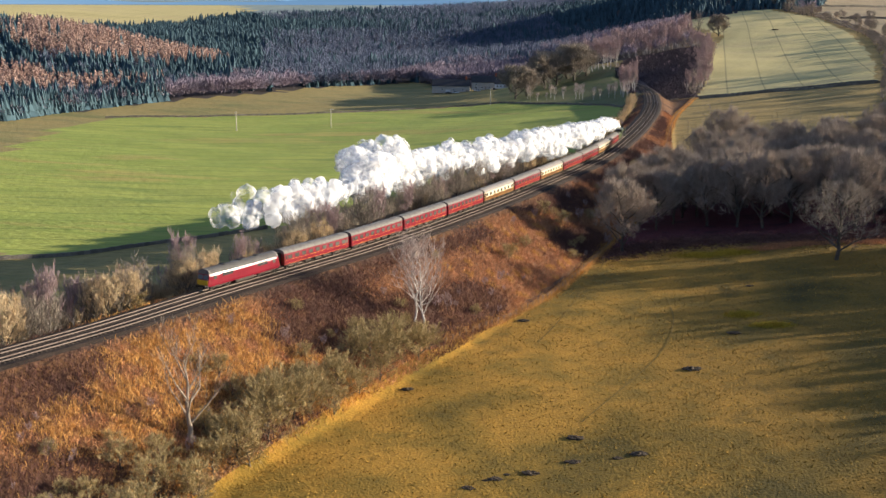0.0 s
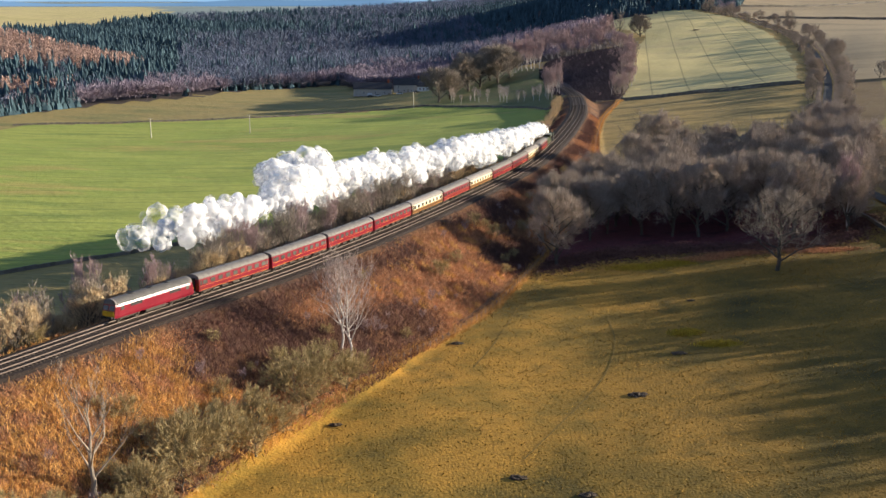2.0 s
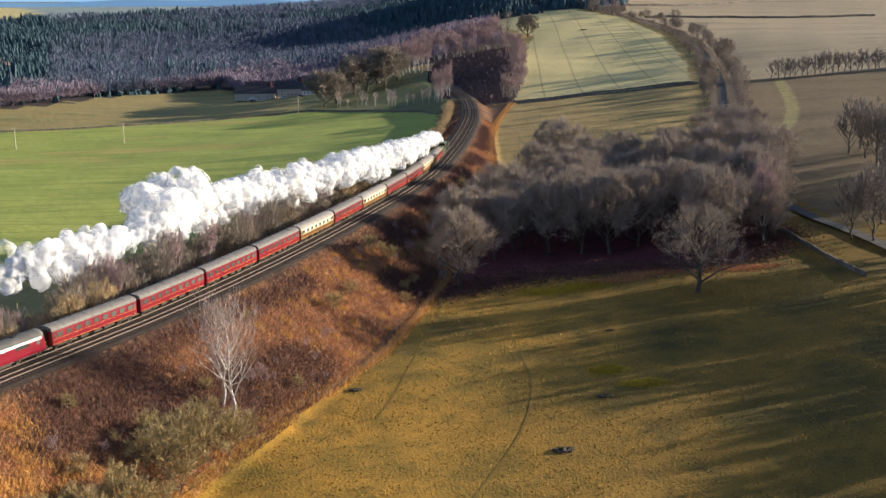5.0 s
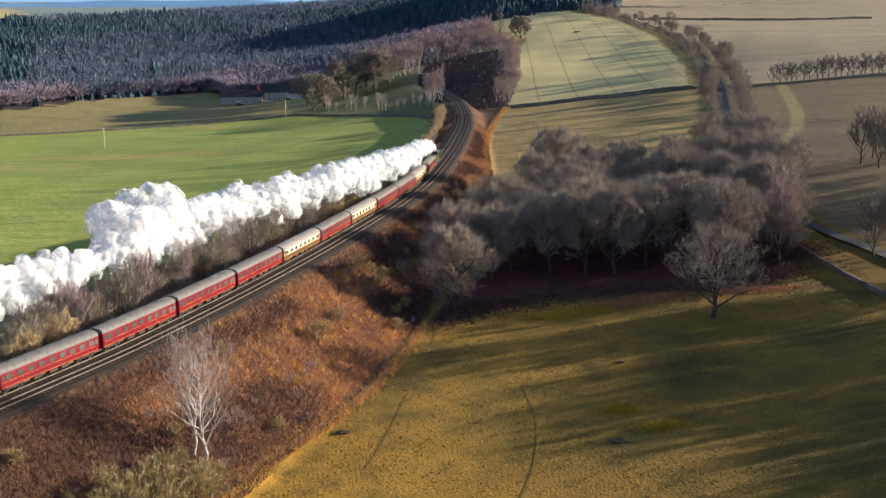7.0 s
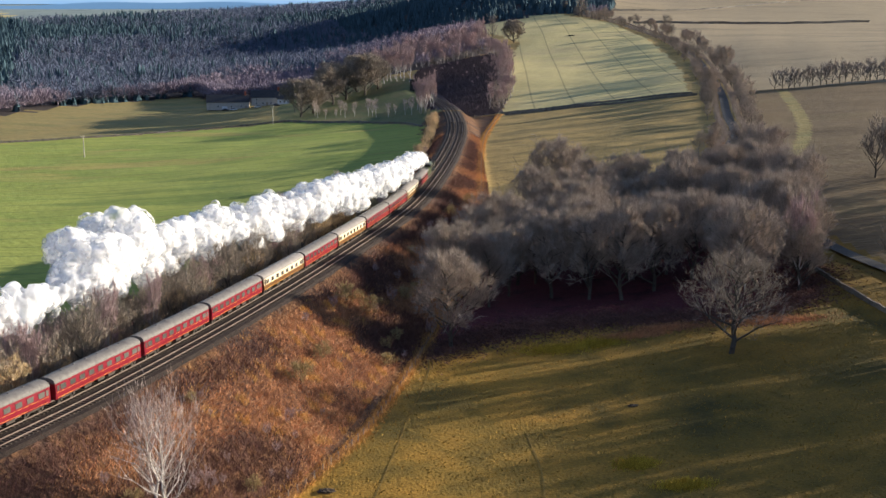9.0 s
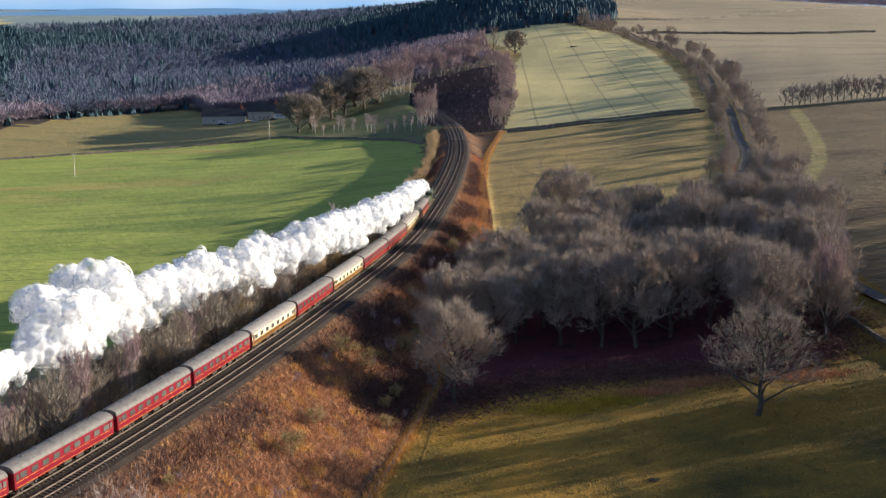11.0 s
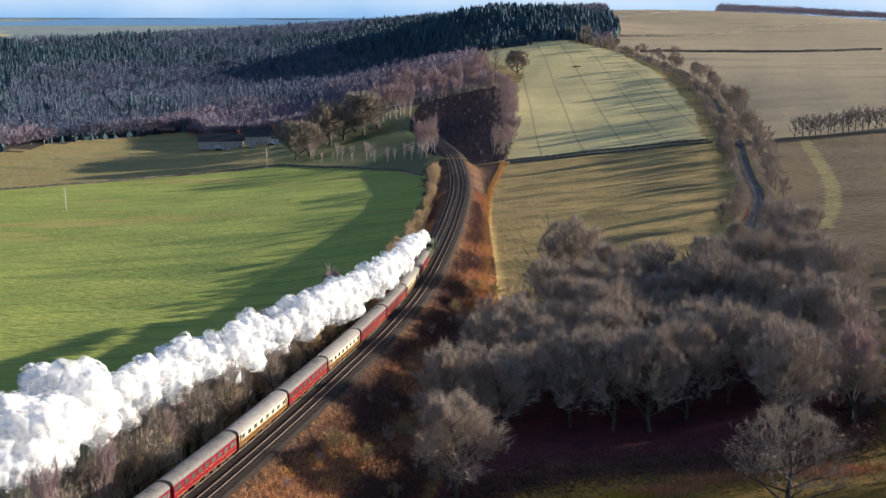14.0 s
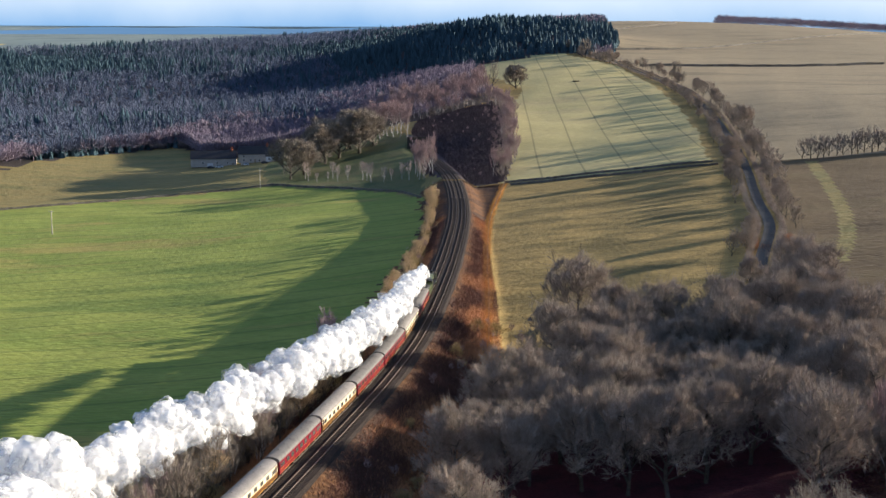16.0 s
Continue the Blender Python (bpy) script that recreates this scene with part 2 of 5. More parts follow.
# ---- terrain ----
# the lie of the land: broad swells and hollows (x, y, spread, height) on a gently rising plain
HILLS = (
    (-20, 80, 88, -1.6), (60, 0, 88, 0.1), (110, 180, 88, -1.2), (20, 260, 80, -3.2),
    (60, 360, 72, 1.2), (150, 420, 88, 0.5), (40, 530, 80, -3.6), (130, 560, 88, 0.3),
    (60, 700, 88, -7.9), (170, 760, 104, 5.7), (60, 880, 96, 1.1), (110, 1030, 104, 11.8),
    (230, 1000, 136, -0.1), (60, 1290, 136, -5.5), (250, 1700, 280, 25.2), (450, 1300, 280, 14.4),
    (450, 600, 208, 16.3), (300, 150, 176, 10.4), (-110, 330, 120, -10.9), (-170, 540, 120, -12.3),
    (-60, 580, 72, -4.8), (-20, 730, 72, 5.3), (-150, 760, 104, -18.2), (-300, 1000, 176, -16.0),
    (-100, 1100, 144, -14.1), (-250, 1500, 240, -13.3), (-650, 1600, 264, -22.7), (-650, 850, 200, -2.0),
    (-380, 500, 152, -13.7), (-850, 550, 200, -4.0), (-100, 60, 120, -5.0), (-10, 1450, 176, 2.7),
    (-450, 750, 120, -11.8), (-600, 1150, 160, -5.2), (-900, 1100, 208, -9.6), (-1000, 700, 192, 23.0),
    (-495, 770, 85, 34.0), (-360, 1060, 150, -9.0), (-800, 1500, 220, -9.0), (5, 690, 48, 5.1), (60, 1260, 92, 36.0), (-60, 1300, 104, 3.7), (20, 980, 80, 3.5),
)
PLAIN, RISE = -12.4, 0.0353
# right-hand rail of the double line, south to north
RAIL = ((-210, -300), (-165, -190), (-120, -90), (-94, -35), (-73, 14), (-65, 33), (-57, 56), (-48, 79), (-40.5, 99), (-31, 130),
        (-22.5, 162), (-14.5, 196), (-7.5, 228), (-1.5, 264), (4, 318), (8, 372), (10.8, 430), (11, 490), (8.5, 550), (2, 605), (-8, 662), (-25, 730))


def spline(points, step=1.0):
    """Even steps along a smooth line through the points."""
    p = np.array(points, float)
    p = np.vstack([2 * p[0] - p[1], p, 2 * p[-1] - p[-2]])
    out = []
    for a, b, c, d in zip(p[:-3], p[1:-2], p[2:-1], p[3:]):
        for u in np.arange(0, 1, 1 / 24):
            out.append(0.5 * (2 * b + (c - a) * u + (2 * a - 5 * b + 4 * c - d) * u * u + (3 * b - 3 * c + d - a) * u ** 3))
    out = np.array(out + [p[-2]])
    s = np.r_[0, np.cumsum(np.hypot(*np.diff(out[:, :2], axis=0).T))]
    t = np.arange(0, s[-1], step)
    return np.stack([np.interp(t, s, out[:, k]) for k in range(out.shape[1])], 1)


def shifted(line, off):
    """The line moved sideways, to its right."""
    d = np.gradient(line[:, :2], axis=0)
    d /= np.hypot(d[:, 0], d[:, 1])[:, None]
    return line[:, :2] + off * np.stack([d[:, 1], -d[:, 0]], 1)


LINE = shifted(spline(RAIL), -2.42)          # middle of the double track
PORTAL = 660.0                               # the tunnel's mouth


def swell(x, y):
    z = PLAIN + RISE * np.clip(y, -200, 1750)
    for cx, cy, r, h in HILLS:
        z = z + h * np.exp(-((x - cx) ** 2 + (y - cy) ** 2) / (2 * r * r))
    far = np.clip((np.hypot(x, y) - 2000) / 900, 0, 1)
    z = z * (1 - far) + (20 + 0.009 * np.hypot(x, y)) * far
    return z


def from_line(x, y):
    """Signed distance from the middle of the track (right of it is positive)."""
    x, y = np.broadcast_arrays(np.asarray(x, float), np.asarray(y, float))
    flat = np.stack([x.ravel(), y.ravel()], 1)
    out = np.full(len(flat), 400.0)
    near = np.where((flat[:, 1] > -320) & (flat[:, 1] < 760) & (flat[:, 0] > -300) & (flat[:, 0] < 110))[0]
    pts = LINE[::4]
    t = np.gradient(pts, axis=0)
    t /= np.hypot(t[:, 0], t[:, 1])[:, None]
    for k in range(0, len(near), 20000):
        i = near[k:k + 20000]
        d = flat[i][:, None] - pts[None]
        j = (d ** 2).sum(-1).argmin(1)
        dd = d[np.arange(len(i)), j]
        out[i] = dd[:, 0] * t[j, 1] - dd[:, 1] * t[j, 0]
    return out.reshape(x.shape)


def ground_at(x, y):
    """Height of the ground, with the railway's bank and cutting."""
    x, y = np.asarray(x, float), np.asarray(y, float)
    z, d = swell(x, y), np.abs(from_line(x, y))
    z = z + 0.25 * np.sin(x * .11 + y * .05) * np.cos(y * .09 - x * .04) * np.clip(d / 30, 0, 1)
    run = np.maximum(d - 5.2, 0)
    cut = np.where(y < PORTAL, np.clip(z, -0.35 - run / 1.5, -0.35 + run * 0.6), z)
    return np.where(d < 5.2, np.where(y < PORTAL, -0.35, z), cut)


# ---- building helpers ----
def mesh_of(name, verts, faces, materials, slots=None, smooth=False):
    me = bpy.data.meshes.new(name)
    me.from_pydata([tuple(v) for v in verts], [], [tuple(f) for f in faces])
    for m in materials:
        me.materials.append(m)
    if slots is not None:
        me.polygons.foreach_set("material_index", np.asarray(slots, np.int32))
    if smooth:
        me.polygons.foreach_set("use_smooth", np.ones(len(me.polygons), bool))
    me.update()
    return me


def triangles(name, tri, materials, slots=None):
    """A mesh of loose triangles from an array (n, 3, 3)."""
    tri = np.asarray(tri, np.float32).reshape(-1, 3)
    me = bpy.data.meshes.new(name)
    n = len(tri) // 3
    me.vertices.add(len(tri))
    me.vertices.foreach_set("co", tri.ravel())
    me.loops.add(len(tri))
    me.loops.foreach_set("vertex_index", np.arange(len(tri), dtype=np.int32))
    me.polygons.add(n)
    me.polygons.foreach_set("loop_start", np.arange(0, 3 * n, 3, dtype=np.int32))
    for m in materials:
        me.materials.append(m)
    if slots is not None:
        me.polygons.foreach_set("material_index", np.asarray(slots, np.int32))
    me.update(calc_edges=True)
    return me


def part(name, bm, material, parent, label=""):
    """Links a bmesh (or a mesh) as one object under a thing or a part."""
    if isinstance(bm, bmesh.types.BMesh):
        me = bpy.data.meshes.new(name)
        bm.to_mesh(me)
        bm.free()
    else:
        me = bm
    if material and not me.materials:
        me.materials.append(material)
    ob = new(name, me)
    ob.parent = parent
    return tagged(ob, label)


def box(x0, x1, y0, y1, z0, z1, bm=None, bevel=0.0):
    bm = bm or bmesh.new()
    made = bmesh.ops.create_cube(bm, size=1)["verts"]
    for v in made:
        v.co = Vector((x0 if v.co.x < 0 else x1, y0 if v.co.y < 0 else y1, z0 if v.co.z < 0 else z1))
    if bevel:
        edges = list({e for v in made for e in v.link_edges})
        bmesh.ops.bevel(bm, geom=edges, offset=bevel, segments=1, affect="EDGES")
    return bm


def rod(a, b, r0, r1=None, sides=8, bm=None):
    """A tapered rod from a to b."""
    bm = bm or bmesh.new()
    a, b = Vector(a), Vector(b)
    made = bmesh.ops.create_cone(bm, cap_ends=True, segments=sides, radius1=r0, radius2=r0 if r1 is None else r1, depth=(b - a).length)["verts"]
    m = Matrix.Translation((a + b) / 2) @ (b - a).to_track_quat("Z", "Y").to_matrix().to_4x4()
    bmesh.ops.transform(bm, matrix=m, verts=made)
    return bm


def gz(x, y):
    return float(ground_at(np.array([x]), np.array([y]))[0])


def inside(x, y, poly):
    hit = np.zeros(np.shape(x), bool)
    for (ax, ay), (bx, by) in zip(poly, poly[1:] + poly[:1]):
        if ay != by:
            hit ^= ((ay > y) != (by > y)) & (x < (bx - ax) * (y - ay) / (by - ay) + ax)
    return hit


# ---- the fields, in plan ----
GREEN = [(-11, 330), (-6, 400), (-4, 470), (-7, 522), (-19, 548), (-48, 575), (-85, 601), (-133, 584), (-204, 550), (-240, 530), (-298, 500), (-289, 430), (-256, 323),
         (-240, 240), (-190, 180), (-147, 138), (-125, 154), (-95, 193), (-70, 205), (-50, 240), (-28, 285)]
UPPER = [(31, 540), (84, 538), (124, 536), (131, 580), (139, 637), (148, 735), (153, 865), (146, 989), (116, 1111), (64, 1109), (28, 1080), (34, 1000), (62, 880), (50, 800), (46, 756), (43, 672), (37, 594)]
NEAR_WOOD = [(-4, 158), (8, 168), (20, 174), (33, 176), (48, 174), (62, 173), (76, 184), (84, 205), (92, 240), (96, 285), (92, 300), (76, 268), (58, 268), (44, 262), (27, 240), (10, 216)]
WOODS = [(-900, 300), (-336, 440), (-331, 508), (-317, 553), (-286, 614), (-261, 653), (-237, 733), (-211, 766), (-172, 800), (-142, 722), (-90, 708), (-62, 716), (-48, 745), (-30, 765), (-13, 772), (14, 806), (38, 838), (37, 862),
         (30, 900), (30, 1090), (120, 1115), (150, 1060), (175, 1180), (230, 1700), (200, 2100), (-1500, 2100), (-1500, 300)]
COPSE = [(380, 1640), (820, 1560), (820, 1850), (430, 1900)]
KNOLL_PLAN = [(-85, 602), (-48, 577), (-19, 550), (-6, 535), (-8, 640), (-14, 690), (-40, 750), (-100, 700), (-95, 640)]
GRAZING = [(-289, 432), (-298, 502), (-240, 532), (-133, 586), (-88, 603), (-95, 640), (-100, 700), (-165, 815), (-211, 766), (-237, 733), (-261, 653), (-286, 614), (-317, 553), (-331, 508), (-336, 440)]
SCRUBLAND = [(10, 535), (31, 545), (37, 594), (43, 672), (47, 765), (42, 835), (14, 806), (-13, 772), (-16, 700), (-12, 660), (-8, 600), (-2, 560)]
FENCE_LINE = ((-24, 80), (-20, 90), (-15.5, 101), (-10, 115), (-6, 130), (-2, 150), (2, 176), (6, 205), (10, 232), (12.5, 255), (14, 291), (15.5, 330), (16.5, 365), (20, 438), (27, 505), (31, 538))
EDGE = ((-62, -34), (-45, 14), (-36, 46), (-27, 74)) + FENCE_LINE
LARCH_HILL = [(-480, 712), (-515, 800), (-440, 850), (-365, 870), (-335, 800), (-350, 750), (-390, 706), (-431, 692)]
LARCH_SLOPE = [(-480, 640), (-434, 655), (-383, 628), (-338, 662), (-325, 640), (-369, 581), (-420, 540), (-520, 540)]
FAR_FIELD = [(-1000, 1500), (-850, 1480), (-720, 1640), (-700, 1890), (-900, 2300), (-1500, 2300), (-1500, 1700)]
ROAD = ((104, 150), (98, 190), (93, 225), (90, 270), (92, 318), (95, 338), (106, 371), (112, 393), (120, 440), (134, 510), (146, 582), (159, 684), (164, 762), (165, 862), (152, 989), (136, 1091), (120, 1180))


def grid_lines(low, fine_from, fine_to, high, step, growth):
    mid = list(np.arange(fine_from, fine_to, step))
    up, s = [fine_to], step
    while up[-1] < high:
        s *= growth
        up.append(up[-1] + s)
    down, s = [fine_from], step
    while down[-1] > low:
        s *= growth
        down.append(down[-1] - s)
    return np.array(down[:0:-1] + mid + up)


def build_ground():
    gx = grid_lines(-3300, -105, 165, 3300, 1.7, 1.06)
    gy = grid_lines(-700, -40, 400, 4800, 1.7, 1.021)
    X, Y = np.meshgrid(gx, gy)
    U = X.copy()                            # the rows lean over, so that one of them runs along the pasture's edge
    X = X + np.interp(Y, [p[1] for p in EDGE], [p[0] for p in EDGE]) * np.exp(-(X / 160) ** 2)
    Z = ground_at(X, Y)
    nx, ny = len(gx), len(gy)
    i = np.arange(nx - 1)[None] + nx * np.arange(ny - 1)[:, None]
    faces = np.stack([i, i + 1, i + 1 + nx, i + nx], -1).reshape(-1, 4)
    cx, cy = (X[:-1, :-1] + X[1:, 1:]) / 2, (Y[:-1, :-1] + Y[1:, 1:]) / 2
    cu = (U[:-1, :-1] + U[1:, 1:]) / 2
    wob = 1.5 * np.sin(cx * .9 + cy * .35) * np.cos(cy * .55)
    px, py = cx + wob, cy + wob * .6
    rag = np.random.default_rng(5)
    rx, ry = px + rag.normal(0, 1.6, px.shape), py + rag.normal(0, 1.6, px.shape)
    d = from_line(px, py)
    base = swell(cx, cy)
    slot = np.zeros(cx.shape, int)
    far = np.hypot(cx, cy) > 1900
    slot[cy > 230] = 5
    slot[(cx > -2) & (cy > 215) & (cy < 540) & (cx < np.interp(cy, [p[1] for p in ROAD], [p[0] for p in ROAD]))] = 5
    slot[(cx > np.interp(cy, [p[1] for p in ROAD], [p[0] for p in ROAD]) + 4) & (cy > 200)] = 4
    slot[(slot == 4) & (cy < 524)] = 11
    strip = spline(((163, 512), (154, 465), (141, 405), (128, 362), (117, 336)), 1.0)
    beside = cx - np.interp(cy, strip[::-1, 1], strip[::-1, 0])
    slot[(np.abs(beside) < 2.6) & (cy > 336) & (cy < 515)] = 8
    slot[(d < 0)] = 8
    slot[inside(px, py, GREEN)] = 1
    slot[inside(px, py, UPPER)] = 3
    slot[inside(px, py, GRAZING)] = 8
    slot[inside(px, py, KNOLL_PLAN)] = 9
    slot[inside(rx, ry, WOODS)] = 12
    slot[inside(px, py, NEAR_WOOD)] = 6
    run = np.clip(-base * 1.5, 4, 30) + 5.2
    bank = (np.abs(d + (rx - px) * .6) < run) & (cy < 540)
    slot[bank] = 2
    edge = np.interp(cy, [p[1] for p in FENCE_LINE], [p[0] for p in FENCE_LINE])
    slot[(d > 0) & (d < 90) & (cy < 540) & (cu < 0)] = 2
    slot[(d > 0) & bank & (cu > 0)] = 5
    slot[(d > 0) & bank & (cy < 215) & (cu > 0)] = 0
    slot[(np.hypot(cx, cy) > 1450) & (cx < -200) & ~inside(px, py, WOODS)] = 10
    slot[inside(px, py, FAR_FIELD)] = 3
    slot[(cx < -280) & (cy < 560) & (slot == 5)] = 8
    slot[inside(px, py, SCRUBLAND)] = 7
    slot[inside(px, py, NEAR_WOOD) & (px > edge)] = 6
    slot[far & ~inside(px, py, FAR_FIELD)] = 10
    me = mesh_of("ground", np.stack([X.ravel(), Y.ravel(), Z.ravel()], 1).tolist(), faces.tolist(),
                 [PASTURE, CROP, BANK, PALE, STUBBLE, MEADOW, LITTER, SCRUB, SHEEP_FIELD, KNOLL, HAZED_PLAINS, PLOUGH, WOOD_FLOOR], slot.ravel(), True)
    return tagged(new("ground", me), "rolling winter farmland with fields and a railway bank", "ground", kind="structure")


build_ground()


def ribbon(name, line, half, lift, material, label, category):
    """A strip draped on the ground along a line."""
    left, right = shifted(line, -half), shifted(line, half)
    rows = []
    for k in np.linspace(0, 1, 5):
        p = left * (1 - k) + right * k
        rows.append(np.c_[p, ground_at(p[:, 0], p[:, 1]) + lift])
    level = np.maximum.reduce([r[:, 2] for r in rows])
    for r in rows:
        r[:, 2] = level
    n = len(line)
    verts = np.vstack(rows)
    faces = [(k * n + i, (k + 1) * n + i, (k + 1) * n + i + 1, k * n + i + 1) for k in range(4) for i in range(n - 1)]
    return tagged(new(name, mesh_of(name, verts.tolist(), faces, [material], None, True)), label, category, kind="structure")


ribbon("footpath", spline(((-1, 172), (1, 150), (-2, 125), (-5, 100), (-8, 85)), 1.5), .11, .04, TRODDEN, "faint trodden path through the pasture", "footpath")
ribbon("footpath", spline(((16, 118), (17, 100), (15, 82), (9, 62), (3, 45)), 1.5), .13, .04, TRODDEN, "faint trodden path through the pasture", "footpath")
ribbon("road", spline(ROAD, 3.0), 1.9, .12, TARMAC, "narrow grey tarmac lane between hedges", "road")



# ---- the railway ----
def swept(line, profile, z=0.0):
    """A profile (across, up) swept along a plan line, as verts and faces."""
    rows = [np.c_[shifted(line, a), np.full(len(line), z + u)] for a, u in profile]
    n, m = len(line), len(profile)
    faces = [(k * n + i, k * n + i + 1, ((k + 1) % m) * n + i + 1, ((k + 1) % m) * n + i) for k in range(m) for i in range(n - 1)]
    return np.vstack(rows).tolist(), faces


def build_track():
    seen = LINE[(LINE[:, 1] > -260) & (LINE[:, 1] < PORTAL + 45)]
    track = tagged(new("railway_track"), "double railway line of steel rails on dark ballast", "railway track", kind="structure")
    v, f = swept(seen[::2], [(-4.6, -.5), (-3.9, .05), (-.9, .1), (.9, .1), (3.9, .05), (4.6, -.5)])
    part("ballast_bed", mesh_of("ballast_bed", v, f, [BALLAST]), None, track)
    for side in (-1.7, 1.7):
        for off in (-.72, .72):
            v, f = swept(seen[::2], [(side + off - .035, .15), (side + off - .04, .32), (side + off + .04, .32), (side + off + .035, .15)])
            part("rail", mesh_of("rail", v, f, [STEEL]), None, track)
    verts, faces = [], []
    near = seen[(seen[:, 1] > -60) & (seen[:, 1] < 480)]
    length = len(near)
    for side in (-1.7, 1.7):
        mid = shifted(near, side)
        tang = np.gradient(mid, axis=0)
        for s in np.arange(1, length - 2, .75):
            i = int(s)
            p = mid[i] + (mid[i + 1] - mid[i]) * (s - i)
            t = Vector((*tang[i], 0)).normalized()
            r = Vector((t.y, -t.x, 0))
            o = Vector((*p, 0))
            b = len(verts)
            for z in (.04, .17):
                for a, c in ((-1.28, -.13), (1.28, -.13), (1.28, .13), (-1.28, .13)):
                    verts.append(o + r * a + t * c + Vector((0, 0, z)))
            faces += [(b + 4, b + 5, b + 6, b + 7), (b, b + 1, b + 5, b + 4), (b + 1, b + 2, b + 6, b + 5), (b + 2, b + 3, b + 7, b + 6), (b + 3, b, b + 4, b + 7)]
    tagged(part("sleepers", mesh_of("sleepers", verts, faces, [SLEEPER]), None, track), kind="stuff")


build_track()


def build_portal():
    """The tunnel's stone face with its arch and a dark bore behind it."""
    i = int(np.abs(LINE[:, 1] - PORTAL).argmin())
    o, t = LINE[i], (LINE[i + 3] - LINE[i - 3])
    turn = math.degrees(math.atan2(t[1], t[0])) - 90
    portal = tagged(new("tunnel_portal"), "old stone railway tunnel mouth in the end of the cutting", "tunnel", kind="structure")
    portal.matrix_basis = pose(o[0], o[1], -.4, 0, 0, turn)
    arch = [(-4.2, 0)] + [(-4.2 * math.cos(a), 3.2 + 3.6 * math.sin(a)) for a in np.linspace(0, math.pi, 15)] + [(4.2, 0)]
    outer = [(-7, 0), (-7, 8.2)] + [(x, 8.2) for x in np.linspace(-6, 6, 11)] + [(7, 8.2), (7, 0)]
    bm = bmesh.new()
    loop = [bm.verts.new((x, 0, z)) for x, z in arch + outer[::-1]]
    face = bm.faces.new(loop)
    made = bmesh.ops.extrude_face_region(bm, geom=[face])["geom"]
    bmesh.ops.translate(bm, vec=(0, 1.2, 0), verts=[g for g in made if isinstance(g, bmesh.types.BMVert)])
    bmesh.ops.triangulate(bm, faces=bm.faces)
    part("wall", bm, OLD_STONE, portal)
    rows = [[(x * 1.01, y, z) for x, z in arch] for y in (.3, 40)]
    n = len(arch)
    part("bore", mesh_of("bore", rows[0] + rows[1], [(k, k + 1, n + k + 1, n + k) for k in range(n - 1)] + [tuple(range(n, 2 * n))], [SOOT]), None, portal)
    part("coping", box(-7.3, 7.3, -.25, 1.4, 8.2, 8.5, bevel=.06), OLD_STONE, portal)


build_portal()


# ---- the train ----
def profile_mesh(section, x0, x1, closed=True, nx=1):
    """A cross-section (y, z) drawn out along x, with end caps."""
    bm = bmesh.new()
    a, b = [bm.verts.new((x0, y, z)) for y, z in section], [bm.verts.new((x1, y, z)) for y, z in section]
    n = len(section)
    for k in range(n if closed else n - 1):
        bm.faces.new((a[k], a[(k + 1) % n], b[(k + 1) % n], b[k]))
    if closed:
        bm.faces.new(a[::-1]), bm.faces.new(b)
    bmesh.ops.recalc_face_normals(bm, faces=bm.faces)
    return bm


def bogie(parent, x, wheels, gauge=.72, radius=.46, name="bogie"):
    b = part(name, box(x - wheels - .55, x + wheels + .55, -1.05, 1.05, .5, .82, bevel=.08), GEAR, parent)
    for dx in (-wheels, wheels) if wheels > 0 else (0,):
        for side in (-gauge, gauge):
            part("wheel", rod((x + dx, side - .07, radius), (x + dx, side + .07, radius), radius, sides=14), GEAR, b)
        for side in (-1.12, 1.12):
            part("axle_box", box(x + dx - .2, x + dx + .2, side - .1, side + .1, .38, .72, bevel=.04), GEAR, b)
    return b


